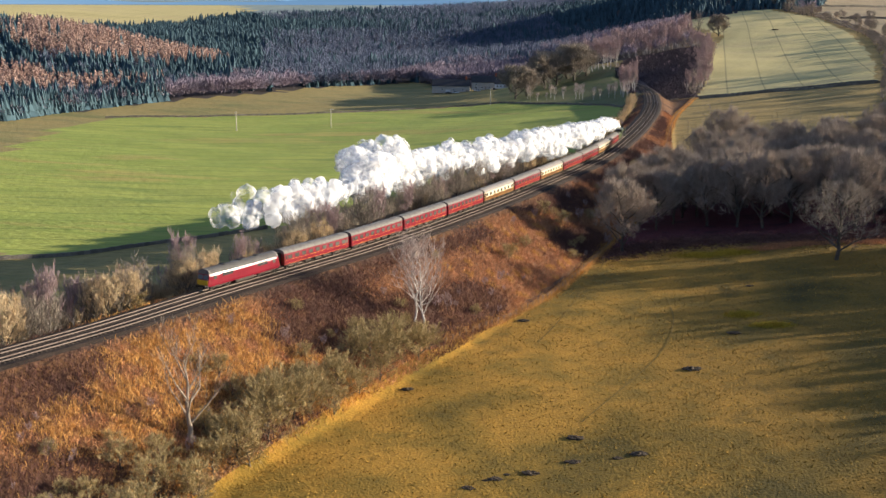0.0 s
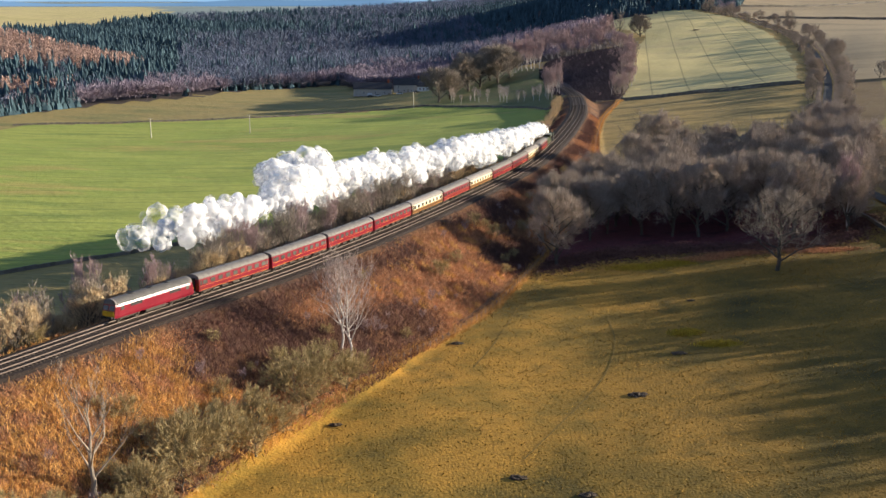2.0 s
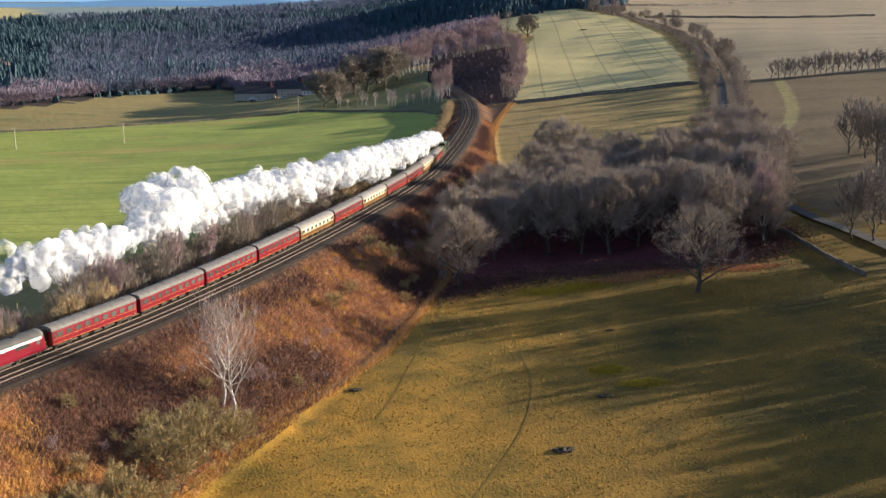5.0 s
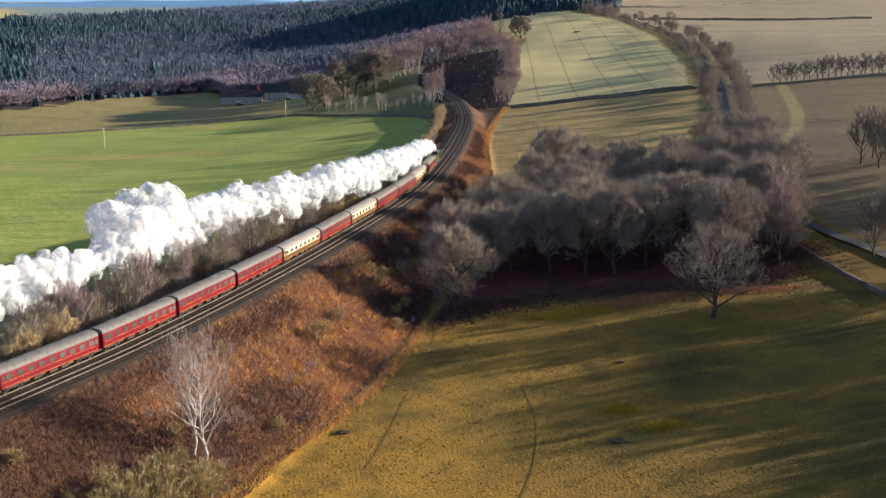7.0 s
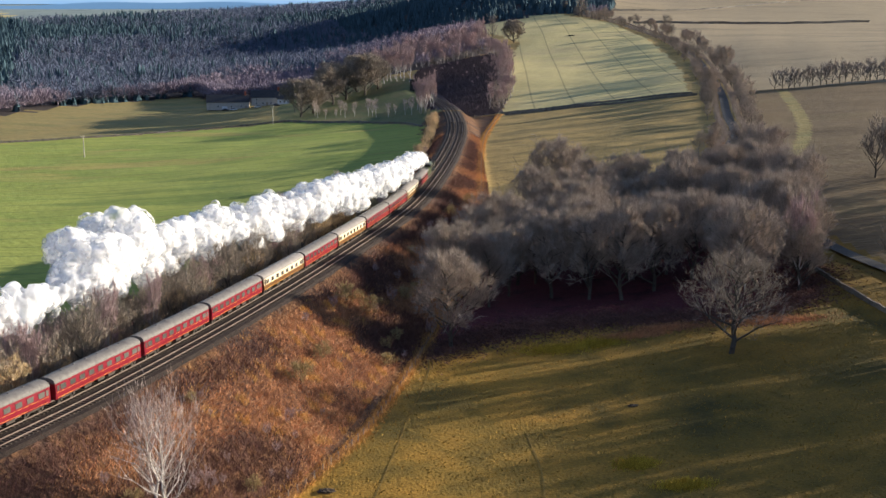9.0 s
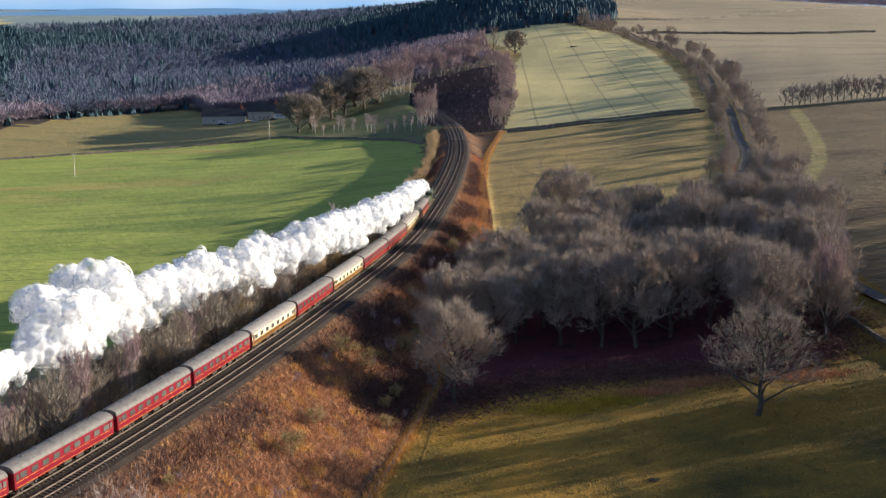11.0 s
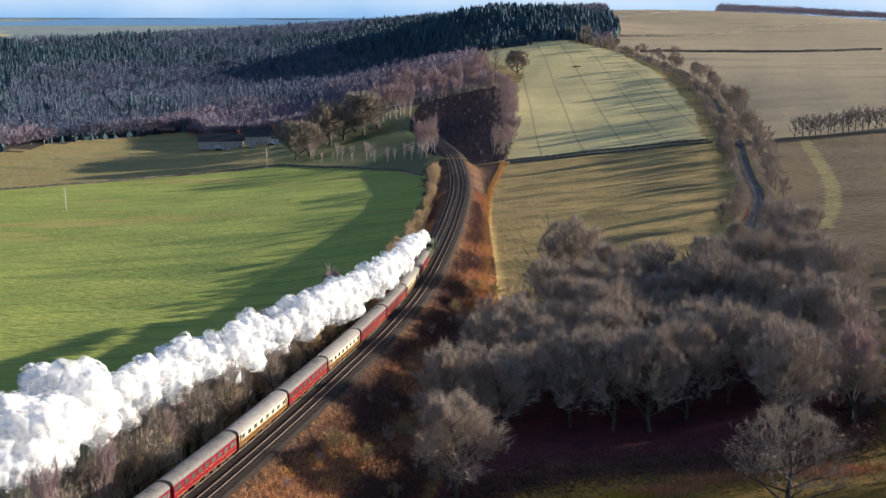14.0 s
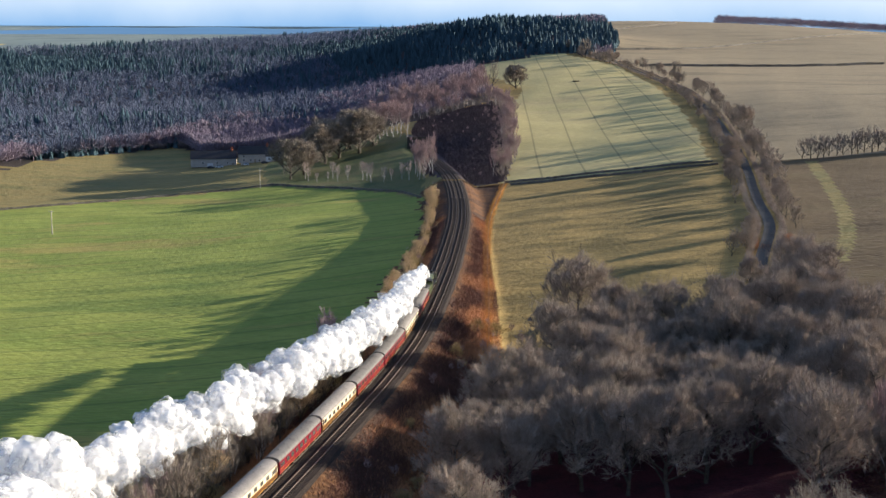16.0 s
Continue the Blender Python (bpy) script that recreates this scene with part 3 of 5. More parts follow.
def build_coach(upper, lower, roof_mat, label, windows, width=1.15):
    c = tagged(new("railway_coach"), label, "railway coach", "coaches of the train")
    h = 9.75
    side = [(-1.33, .95), (-1.385, 1.3), (-1.4, 1.8), (-1.38, 2.4), (-1.33, 3.0), (1.33, 3.0), (1.38, 2.4), (1.4, 1.8), (1.385, 1.3), (1.33, .95)]
    part("body", profile_mesh(side, -h, h), lower, c)
    if upper is not lower:
        for s in (-1, 1):
            strip = [(s * 1.404, 1.86), (s * 1.386, 2.4), (s * 1.337, 2.98), (s * 1.32, 2.98), (s * 1.32, 1.86)]
            part("upper_panel", profile_mesh(strip, -h + .02, h - .02), upper, c, "cream upper side panel")
    arc = [(-1.36, 2.98)] + [(-1.36 * math.cos(a), 3.0 + .78 * math.sin(a) ** .8) for a in np.linspace(.12, math.pi - .12, 13)] + [(1.36, 2.98)]
    part("roof", profile_mesh(arc, -h - .03, h + .03), roof_mat, c, "grey curved roof")
    for s in (-1, 1):
        for z in (1.78, 1.12):
            part("lining", box(-h + .3, h - .3, s * 1.395 - .012, s * 1.395 + .012, z - .014, z + .014), GOLD_LINE, c)
        for x in np.linspace(-h + 1.6, h - 1.6, windows):
            w = part("window", box(x - width / 2 - .07, x + width / 2 + .07, s * 1.375 - .03, s * 1.375 + .03, 1.92, 2.78, bevel=.03), upper, c)
            part("pane", box(x - width / 2, x + width / 2, s * 1.385 - .03, s * 1.385 + .03, 2.0, 2.7), PANE, w)
        for x in (-h + .55, h - .55):
            d = part("door", box(x - .36, x + .36, s * 1.375 - .03, s * 1.375 + .03, 1.05, 2.9, bevel=.02), lower, c)
            part("pane", box(x - .24, x + .24, s * 1.385 - .03, s * 1.385 + .03, 2.0, 2.7), PANE, d)
    for x in (-h, h):
        s = 1 if x > 0 else -1
        part("gangway", box(min(x, x + s * .42), max(x, x + s * .42), -.62, .62, 1.05, 3.2, bevel=.05), SOOT, c, "black folding gangway")
    for x in np.linspace(-6.5, 6.5, 6):
        part("roof_vent", rod((x, 0, 3.75), (x, 0, 3.87), .17, .13), roof_mat, c)
    part("underframe", box(-h + .2, h - .2, -1.1, 1.1, .82, 1.0), GEAR, c)
    for x in (-2.6, .4, 2.8):
        part("battery_box", box(x - .8, x + .8, -1.15, 1.15, .42, .84, bevel=.05), GEAR, c)
    bogie(c, -7.1, 1.3), bogie(c, 7.1, 1.3)
    return c


ROOF_DARK = surface("diesel_roof", [(.07, .066, .065), (.11, .105, .10)], 2, .75, .1, 8)


def build_diesel():
    c = tagged(new("diesel_locomotive"), "maroon diesel locomotive with a yellow nose, at the train's tail", "locomotive")
    h = 9.3
    side = [(-1.3, .85), (-1.36, 1.2), (-1.36, 2.6), (-1.25, 2.95), (1.25, 2.95), (1.36, 2.6), (1.36, 1.2), (1.3, .85)]
    part("body", profile_mesh(side, -h + .9, h - .9), MAROON, c)
    arc = [(-1.26, 2.94)] + [(-1.26 * math.cos(a), 2.95 + .86 * math.sin(a) ** .8) for a in np.linspace(.1, math.pi - .1, 11)] + [(1.26, 2.94)]
    part("roof", profile_mesh(arc, -h + .85, h - .85), ROOF_DARK, c, "dark grey roof")
    for s in (-1, 1):
        bm = profile_mesh(side, 0, s * .9)
        for v in bm.verts:
            if abs(v.co.x) > .5:
                v.co.y *= .93
                if v.co.z > 2:
                    v.co.x -= s * .35
        bmesh.ops.translate(bm, vec=(s * (h - .9), 0, 0), verts=bm.verts)
        cab = part("cab", bm, MAROON, c)
        part("nose_panel", box(s * h - .05, s * h + .05, -1.18, 1.18, 1.1, 1.95, bevel=.03), YELLOW, cab, "yellow nose panel")
        top = profile_mesh([(y * .97, z) for y, z in arc], 0, s * .45)
        bmesh.ops.translate(top, vec=(s * (h - .86), 0, 0), verts=top.verts)
        part("cab_roof", top, ROOF, cab)
        for y in (-.62, .62):
            bm = box(-.04, .04, y - .5, y + .5, -.36, .36, bevel=.02)
            bmesh.ops.transform(bm, matrix=pose(s * (h - .22), 0, 2.42, 0, -s * 20, 0), verts=bm.verts)
            part("windscreen", bm, PANE, cab)
        part("buffer_beam", box(s * h - .15, s * h + .15, -1.25, 1.25, .75, 1.1, bevel=.04), SOOT, c)
        for y in (-.87, .87):
            part("buffer", rod((s * h, y, .98), (s * (h + .5), y, .98), .2, .24, 10), GEAR, c)
        for y in (-1.38, 1.38):
            part("side_window", box(s * (h - 1.7) - .38, s * (h - 1.7) + .38, y - .02, y + .02, 2.0, 2.62, bevel=.01), PANE, c)
            part("grille", box(s * 4.5 - 1.3, s * 4.5 + 1.3, y - .015, y + .015, 2.15, 2.65), SOOT, c)
    for x in (-4.2, 0, 4.2):
        part("roof_fan", rod((x, 0, 3.76), (x, 0, 3.9), .62, .55, 14), SOOT, c)
    part("fuel_tank", box(-2.4, 2.4, -1.2, 1.2, .3, .9, bevel=.1), GEAR, c)
    part("cant_stripe", box(-h + .9, h - .9, -1.335, 1.335, 2.72, 2.76), GOLD_LINE, c)
    bogie(c, -6, 2.0), bogie(c, 6, 2.0)
    return c


def build_steam_engine():
    c = tagged(new("steam_locomotive"), "dark green steam locomotive with a black smokebox", "locomotive")
    part("boiler", rod((-2.2, 0, 2.75), (4.0, 0, 2.75), .92, .8, 20), LOCO_GREEN, c)
    part("smokebox", rod((4.0, 0, 2.75), (6.2, 0, 2.75), .84, .84, 20), SOOT, c)
    part("smokebox_door", rod((6.2, 0, 2.75), (6.4, 0, 2.75), .72, .3, 18), SOOT, c)
    part("chimney", rod((5.2, 0, 3.4), (5.2, 0, 4.05), .3, .36, 14), SOOT, c)
    part("dome", rod((1.2, 0, 3.4), (1.2, 0, 3.95), .45, .25, 14), LOCO_GREEN, c)
    part("firebox", box(-4.2, -2.2, -.9, .9, 1.7, 3.65, bevel=.3), LOCO_GREEN, c)
    cab = part("cab", box(-6.1, -4.2, -1.3, 1.3, 1.4, 3.5, bevel=.05), LOCO_GREEN, c)
    part("cab_roof", profile_mesh([(-1.35, 3.45)] + [(-1.35 * math.cos(a), 3.5 + .35 * math.sin(a)) for a in np.linspace(.1, math.pi - .1, 9)] + [(1.35, 3.45)], -6.3, -4.0), SOOT, cab)
    for s in (-1, 1):
        part("running_plate", box(-6.1, 6.3, s * 1.0 - .28, s * 1.0 + .28, 1.42, 1.5), SOOT, c)
        part("cylinder", rod((4.0, s * 1.05, .95), (5.4, s * 1.05, .95), .36, sides=12), LOCO_GREEN, c)
        part("coupling_rod", box(-3.3, 2.5, s * .86 - .04, s * .86 + .04, .72, .86), STEEL, c)
        part("smoke_deflector", box(4.6, 6.2, s * 1.15 - .02, s * 1.15 + .02, 1.9, 3.5), LOCO_GREEN, c)
        for x in (-3.2, -.6, 2.0):
            part("driving_wheel", rod((x, s * .72 - .07, .98), (x, s * .72 + .07, .98), .98, sides=20), GEAR, c)
        for x in (4.0, 5.8):
            part("bogie_wheel", rod((x, s * .72 - .06, .46), (x, s * .72 + .06, .46), .46, sides=14), GEAR, c)
    part("frame", box(-6.2, 6.3, -.6, .6, .7, 1.45), GEAR, c)
    part("buffer_beam", box(6.3, 6.5, -1.25, 1.25, .85, 1.35), SOOT, c)
    t = tagged(new("tender"), "dark green coal tender behind the steam locomotive", "tender")
    part("tank", profile_mesh([(-1.3, 1.25), (-1.33, 2.6), (-1.15, 3.1), (1.15, 3.1), (1.33, 2.6), (1.3, 1.25)], -3.6, 3.6), LOCO_GREEN, t)
    bm = bmesh.new()
    bmesh.ops.create_icosphere(bm, subdivisions=3, radius=1)
    for v in bm.verts:
        v.co = Vector((v.co.x * 2.6, v.co.y * .95, 3.0 + max(v.co.z, -.2) * .5 + .12 * noise.noise(v.co * 5)))
    part("coal", bm, SOOT, t, "heap of black coal")
    part("frame", box(-3.6, 3.6, -1.15, 1.15, .75, 1.25), GEAR, t)
    for s in (-1, 1):
        for x in (-2.2, 0, 2.2):
            part("wheel", rod((x, s * .72 - .06, .65), (x, s * .72 + .06, .65), .65, sides=16), GEAR, t)
    return c, t


TRAIN_LINE = shifted(LINE, -1.7)
TRAIN_S = np.r_[0, np.cumsum(np.hypot(*np.diff(TRAIN_LINE, axis=0).T))]


def on_line(s):
    return np.array([np.interp(s, TRAIN_S, TRAIN_LINE[:, k]) for k in (0, 1)])


def on_track(s, half):
    """The pose of a vehicle whose middle stands at s along the line."""
    a, b = on_line(s - half), on_line(s + half)
    m = (a + b) / 2
    return pose(m[0], m[1], .32, 0, 0, math.degrees(math.atan2(b[1] - a[1], b[0] - a[0])))


TAIL = float(TRAIN_S[np.abs(TRAIN_LINE[:, 1] - 75).argmin()])     # the coupling ahead of the diesel


def build_train():
    diesel = build_diesel()
    diesel.matrix_basis = on_track(TAIL - 10, 6)
    red = build_coach(MAROON, MAROON, ROOF, "maroon railway coach with a grey roof", 9)
    cream = build_coach(CREAM, UMBER, WHITE_ROOF, "cream and brown railway coach with a pale roof", 8)
    order = "rrrrcrcrrcr"
    used = set()
    for k, kind in enumerate(order):
        m = on_track(TAIL + 10.2 + 20.4 * k, 7.1)
        ob = red if kind == "r" else cream
        if kind in used:
            copy_thing(ob, m)
        else:
            ob.matrix_basis = m
            used.add(kind)
    front = TAIL + 20.4 * len(order)
    engine, tender = build_steam_engine()
    tender.matrix_basis = on_track(front + 4.2, 2.2)
    engine.matrix_basis = on_track(front + 14.4, 3)
    return front + 19.6


CHIMNEY = build_train()


# along the steam, back from the chimney: metres, drift off the rails, height, half width
PLUME = np.array(((0, 1.7, 4.9, .5), (10, 1.7, 5.8, 1.1), (30, 1.5, 7.6, 1.9), (55, 1.4, 8.4, 2.5), (75, 2.2, 8.6, 3.0), (105, 5.6, 8.8, 4.0), (120, 8.2, 8.6, 3.7),
                  (135, 11.2, 8.8, 4.3), (150, 14.4, 8.8, 3.9), (165, 16.8, 8.6, 3.6), (176, 19, 11, 6.4), (184, 18, 10.5, 6.6), (191, 17, 8.2, 3.6), (198, 16.5, 7.4, 1.4), (208, 16, 7.8, 3.6), (222, 18, 8.2, 4.2), (236, 20, 7.6, 2.6)))


def build_steam():
    """The bank of white steam trailing from the chimney and drifting off the line."""
    rng = np.random.default_rng(4)
    made, wisps = [], []
    s = 0.0
    while s < 236:
        p = on_line(CHIMNEY - s)
        q = on_line(CHIMNEY - s + 1)
        t = (q - p) / np.hypot(*(q - p))
        left = np.array([-t[1], t[0]])
        drift, height, wide = (np.interp(s, PLUME[:, 0], PLUME[:, k]) for k in (1, 2, 3))
        for k in range(6 if s > 12 else 3):
            o = np.clip(rng.normal(0, .36, 3), -.7, .7) * wide
            c = Vector((*(p + left * (drift + o[0]) + t * o[1]), max(height + o[2], 5.2 if s < 60 else 3)))
            (wisps if s > 190 + 40 * rng.random() or (s > 70 and rng.random() < .12) else made).append((c, wide * rng.uniform(.3, .5)))
        s += max(.7, wide * .36)
    billow("steam_cloud", made, STEAM, "thick white steam trailing from the locomotive's chimney")
    billow("ragged_steam", [(c, r * 1.06 + .3) for c, r in made[10:-90]], HAZE, "ragged thin edge of the steam cloud")
    billow("steam_wisp", wisps, WISP, "thin white steam dissolving over the trees")


def billow(name, balls, material, label):
    bm = bmesh.new()
    for c, r in balls:
        bmesh.ops.create_icosphere(bm, subdivisions=2, radius=r, matrix=Matrix.Translation(c))
    me = bpy.data.meshes.new(name)
    bm.to_mesh(me)
    bm.free()
    me.materials.append(material)
    ob = tagged(new(name, me), label, "steam", kind="stuff")
    mod = ob.modifiers.new("join", "REMESH")
    mod.mode, mod.voxel_size, mod.use_smooth_shade = "VOXEL", .38, True
    for size, strength in ((4.0, 2.6), (1.5, 1.3), (.6, .55)):
        tex = bpy.data.textures.new("billow", "CLOUDS")
        tex.noise_scale, tex.noise_depth = size, 2
        d = ob.modifiers.new("billow", "DISPLACE")
        d.texture, d.texture_coords, d.strength, d.mid_level = tex, "GLOBAL", strength, .45
    return ob


build_steam()


# ---- trees and shrubs ----
def tubes(segments, sides):
    """Tapered tubes for (a, b, radius at a, radius at b)."""
    verts, faces = [], []
    for a, b, ra, rb in segments:
        z = (b - a) / (np.linalg.norm(b - a) + 1e-9)
        x = np.cross(z, (0.3, 0.9, 0.1))
        x /= np.linalg.norm(x) + 1e-9
        y = np.cross(z, x)
        n = len(verts)
        for o, r in ((a, ra), (b, rb)):
            for k in range(sides):
                w = 2 * math.pi * k / sides
                verts.append(o + r * (math.cos(w) * x + math.sin(w) * y))
        faces += [(n + k, n + (k + 1) % sides, n + sides + (k + 1) % sides, n + sides + k) for k in range(sides)]
    return verts, faces


def slivers(a, b, width, rng):
    """Thin triangles, one for each row of a and b, each widest at its foot."""
    way = b - a
    side = np.cross(way, rng.normal(size=a.shape))
    side /= np.linalg.norm(side, axis=1)[:, None] + 1e-9
    w = np.broadcast_to(np.asarray(width, float).reshape(-1, 1), (len(a), 1))
    return np.stack([a - side * w, a + side * w, b], 1)


def grow(rng, height, spread, stem, limbs, upright, levels=(6, 6), twigs=9, twig=1.0, low=.22, lean=.04, dome=0.0):
    """A bare tree: stem and limbs as tubes, the finer branches and twigs as thin slivers."""
    wood, fine = [], []
    top = np.array([rng.normal(0, lean) * height, rng.normal(0, lean) * height, height * .8])
    steps = 6
    path = [top * k / steps + np.r_[rng.normal(0, .018 * height, 2) * (k > 0), 0] for k in range(steps + 1)]
    for k in range(steps):
        wood.append((path[k], path[k + 1], stem * (1 - .82 * k / steps), stem * (1 - .82 * (k + 1) / steps)))
    tips = []
    for i in range(limbs):
        u = low + (1 - low) * (i + rng.uniform(0, .8)) / limbs
        k = min(int(u * steps), steps - 1)
        a = path[k] + (path[k + 1] - path[k]) * (u * steps - k)
        ang = i * 2.4 + rng.uniform(-.5, .5)
        reach = spread * (1 - .55 * max(u - .35, 0)) * rng.uniform(.7, 1.08)
        rise = height * (.18 + .2 * upright) * rng.uniform(.6, 1.2) * (1.1 - .55 * u)
        b = a + np.array([math.cos(ang) * reach, math.sin(ang) * reach, rise * (1 + upright * .5)])
        b[2] = min(b[2], height * .97)
        mid = (a + b) / 2 + np.array([0, 0, (.04 - .06 * upright) * height]) + rng.normal(0, .03 * height, 3)
        r = stem * (.5 - .28 * u)
        wood += [(a, mid, r, r * .6), (mid, b, r * .6, r * .2)]
        for j in range(levels[0]):
            v = .25 + .75 * (j + rng.uniform(0, 1)) / levels[0]
            p = a + (mid - a) * min(2 * v, 1) + (b - mid) * max(2 * v - 1, 0)
            q = p + rng.normal(0, 1, 3) * spread * .2 + (b - a) / np.linalg.norm(b - a) * spread * .16 + np.array([0, 0, height * (.06 + .07 * upright)])
            fine.append((p, q, max(r * .3, .035)))
            for _ in range(levels[1]):
                w = rng.uniform(.25, 1)
                p2 = p + (q - p) * w
                q2 = p2 + rng.normal(0, 1, 3) * spread * .13 + np.array([0, 0, height * (.035 + .05 * upright)])
                fine.append((p2, q2, .026))
                tips.append((p2, q2))
    t0, t1 = np.array([t[0] for t in tips]), np.array([t[1] for t in tips])
    t0, t1 = np.repeat(t0, twigs, 0), np.repeat(t1, twigs, 0)
    a = t0 + (t1 - t0) * rng.uniform(.2, 1.05, (len(t0), 1))
    heart = np.array([0, 0, height * .45])
    out = (a - heart) / (np.linalg.norm(a - heart, axis=1)[:, None] + 1e-6)
    b = a + rng.normal(0, 1, a.shape) * spread * .07 + out * spread * .1 + (t1 - t0) * .25 + np.array([0, 0, .3 * height / 10 * (.4 + upright)])
    b[:, 2] = np.maximum(b[:, 2], .25)
    if dome:                                # keep the twigs' ends within a rounded outline
        mid, size = np.array([0, 0, height * dome]), np.array([spread * 1.3, spread * 1.3, height * (1.02 - dome)])
        way = (b - mid) / size
        round_ = np.arctan2(way[:, 1], way[:, 0])
        p = rng.uniform(0, 6.28, 3)
        lobes = 1 + .12 * np.sin(3 * round_ + p[0] + 2 * way[:, 2]) + .09 * np.sin(5 * round_ + p[1] - 4 * way[:, 2]) + .06 * np.sin(9 * round_ + p[2] + 6 * way[:, 2])
        out = np.linalg.norm(way, axis=1) / lobes
        pull = np.where(out > 1, 1 / np.maximum(out, 1e-6) * rng.uniform(.92, 1.04, len(out)), 1)[:, None]
        b = mid + (b - mid) * pull
        far = np.linalg.norm((a - mid) / size, axis=1)[:, None]
        a = mid + (a - mid) * np.where(far > .95, .93 / np.maximum(far, 1e-6), 1)
    f0, f1, fw = np.array([f[0] for f in fine]), np.array([f[1] for f in fine]), np.array([f[2] for f in fine])
    crown = np.vstack([slivers(f0, f1, fw, rng), slivers(f0, f1, fw, rng), slivers(a, b, .016 * twig + .006, rng)])
    return wood, crown


def build_tree(name, label, category, bark, twig_mat, seed, **shape):
    rng = np.random.default_rng(seed)
    wood, crown = grow(rng, **shape)
    tree = tagged(new(name), label, category)
    v, f = tubes(wood, 6)
    part("trunk", mesh_of("trunk", [tuple(p) for p in v], f, [bark], None, True), None, tree)
    part("crown", triangles("crown", crown, [twig_mat]), None, tree)
    return tree


class Stock:
    """Grown specimens, of which the first use is the original and later ones are copies."""

    def __init__(self):
        self.kinds, self.used = {}, set()

    def add(self, kind, trees):
        self.kinds[kind] = trees

    def plant(self, kind, k, x, y, scale=1.0, turn=0.0, sink=.1, group=""):
        ob = self.kinds[kind][k % len(self.kinds[kind])]
        m = pose(x, y, gz(x, y) - sink, 0, 0, turn)
        if ob.name in self.used:
            ob = copy_thing(ob, m)
        else:
            self.used.add(ob.name)
            ob.matrix_basis = m
        ob.scale = (scale,) * 3
        if group:
            ob["group"] = group
        return ob


stock = Stock()
OAK = "bare grey-brown winter tree with a broad twiggy crown"
stock.add("oak", [build_tree("oak_tree", OAK, "tree", BARK, TWIG, 10 + k, height=17.5 + k % 3, spread=6.6 + .5 * (k % 3), stem=.42, limbs=18, upright=.4, levels=(8, 7), twigs=16, twig=1.5, low=.1, dome=.48) for k in range(6)])
stock.add("parkland", [build_tree("oak_tree", "large spreading bare oak with tan twigs", "tree", BARK, TWIG_OAK, 30 + k, height=15, spread=7.4, stem=.55, limbs=15, upright=.35, levels=(8, 7), twigs=11, twig=4.5, low=.06, dome=.5) for k in range(3)])
stock.add("birch", [build_tree("birch_tree", "white-stemmed bare birch with fine reddish twigs", "tree", BIRCH_BARK, TWIG_RED, 40 + k, height=13, spread=2.6, stem=.2, limbs=13, upright=1.0, levels=(5, 5), twigs=8, twig=1.6, low=.25) for k in range(3)])
stock.add("willow", [build_tree("willow_tree", "multi-branched bare willow with golden-brown twigs", "tree", BARK, TWIG_GOLD, 50 + k, height=8.5, spread=3.0, stem=.16, limbs=14, upright=.75, levels=(5, 5), twigs=9, twig=1.25, low=.05, dome=.5) for k in range(4)])
stock.add("hawthorn", [build_tree("hawthorn_bush", "dense olive-brown hawthorn bush", "bush", BARK, TWIG_GREEN, 60 + k, height=4.6, spread=2.7, stem=.12, limbs=15, upright=.45, levels=(5, 4), twigs=9, twig=1.5, low=.03) for k in range(4)])
stock.add("sapling", [build_tree("sapling", "thin bare reddish sapling on the railway bank", "tree", BARK, TWIG_RED, 70 + k, height=4.2, spread=1.5, stem=.06, limbs=9, upright=1.0, levels=(4, 4), twigs=7, low=.1) for k in range(3)])
stock.add("ash", [build_tree("ash_tree", "tall bare brown tree beside the lane", "tree", BARK, TWIG_OAK, 80 + k, height=11, spread=3.8, stem=.24, limbs=12, upright=.7, levels=(6, 5), twigs=7, twig=2.2, low=.1) for k in range(4)])

stock.add("hedge_tree", [build_tree("hedge_tree", "bare grey-brown tree in a hedgerow", "tree", BARK, TWIG, 90 + k, height=10, spread=4.0, stem=.24, limbs=11, upright=.6, levels=(4, 4), twigs=6, twig=4.4, low=.05) for k in range(4)])
stock.add("young_birch", [build_tree("young_birch", "slender young birch with pale stem and twigs", "tree", BIRCH_BARK, TWIG_PALE, 95 + k, height=7, spread=1.6, stem=.12, limbs=9, upright=1.0, levels=(4, 3), twigs=4, twig=2.0, low=.2) for k in range(2)])
rng = np.random.default_rng(77)


def scatter(poly, gap, count, seed):
    """Points in a plan, no two nearer than the gap."""
    r = np.random.default_rng(seed)
    xs, ys = [p[0] for p in poly], [p[1] for p in poly]
    out = []
    for _ in range(count * 40):
        p = r.uniform((min(xs), min(ys)), (max(xs), max(ys)))
        if inside(p[0], p[1], poly) and all((p[0] - q[0]) ** 2 + (p[1] - q[1]) ** 2 > gap * gap for q in out):
            out.append(p)
            if len(out) == count:
                break
    return out


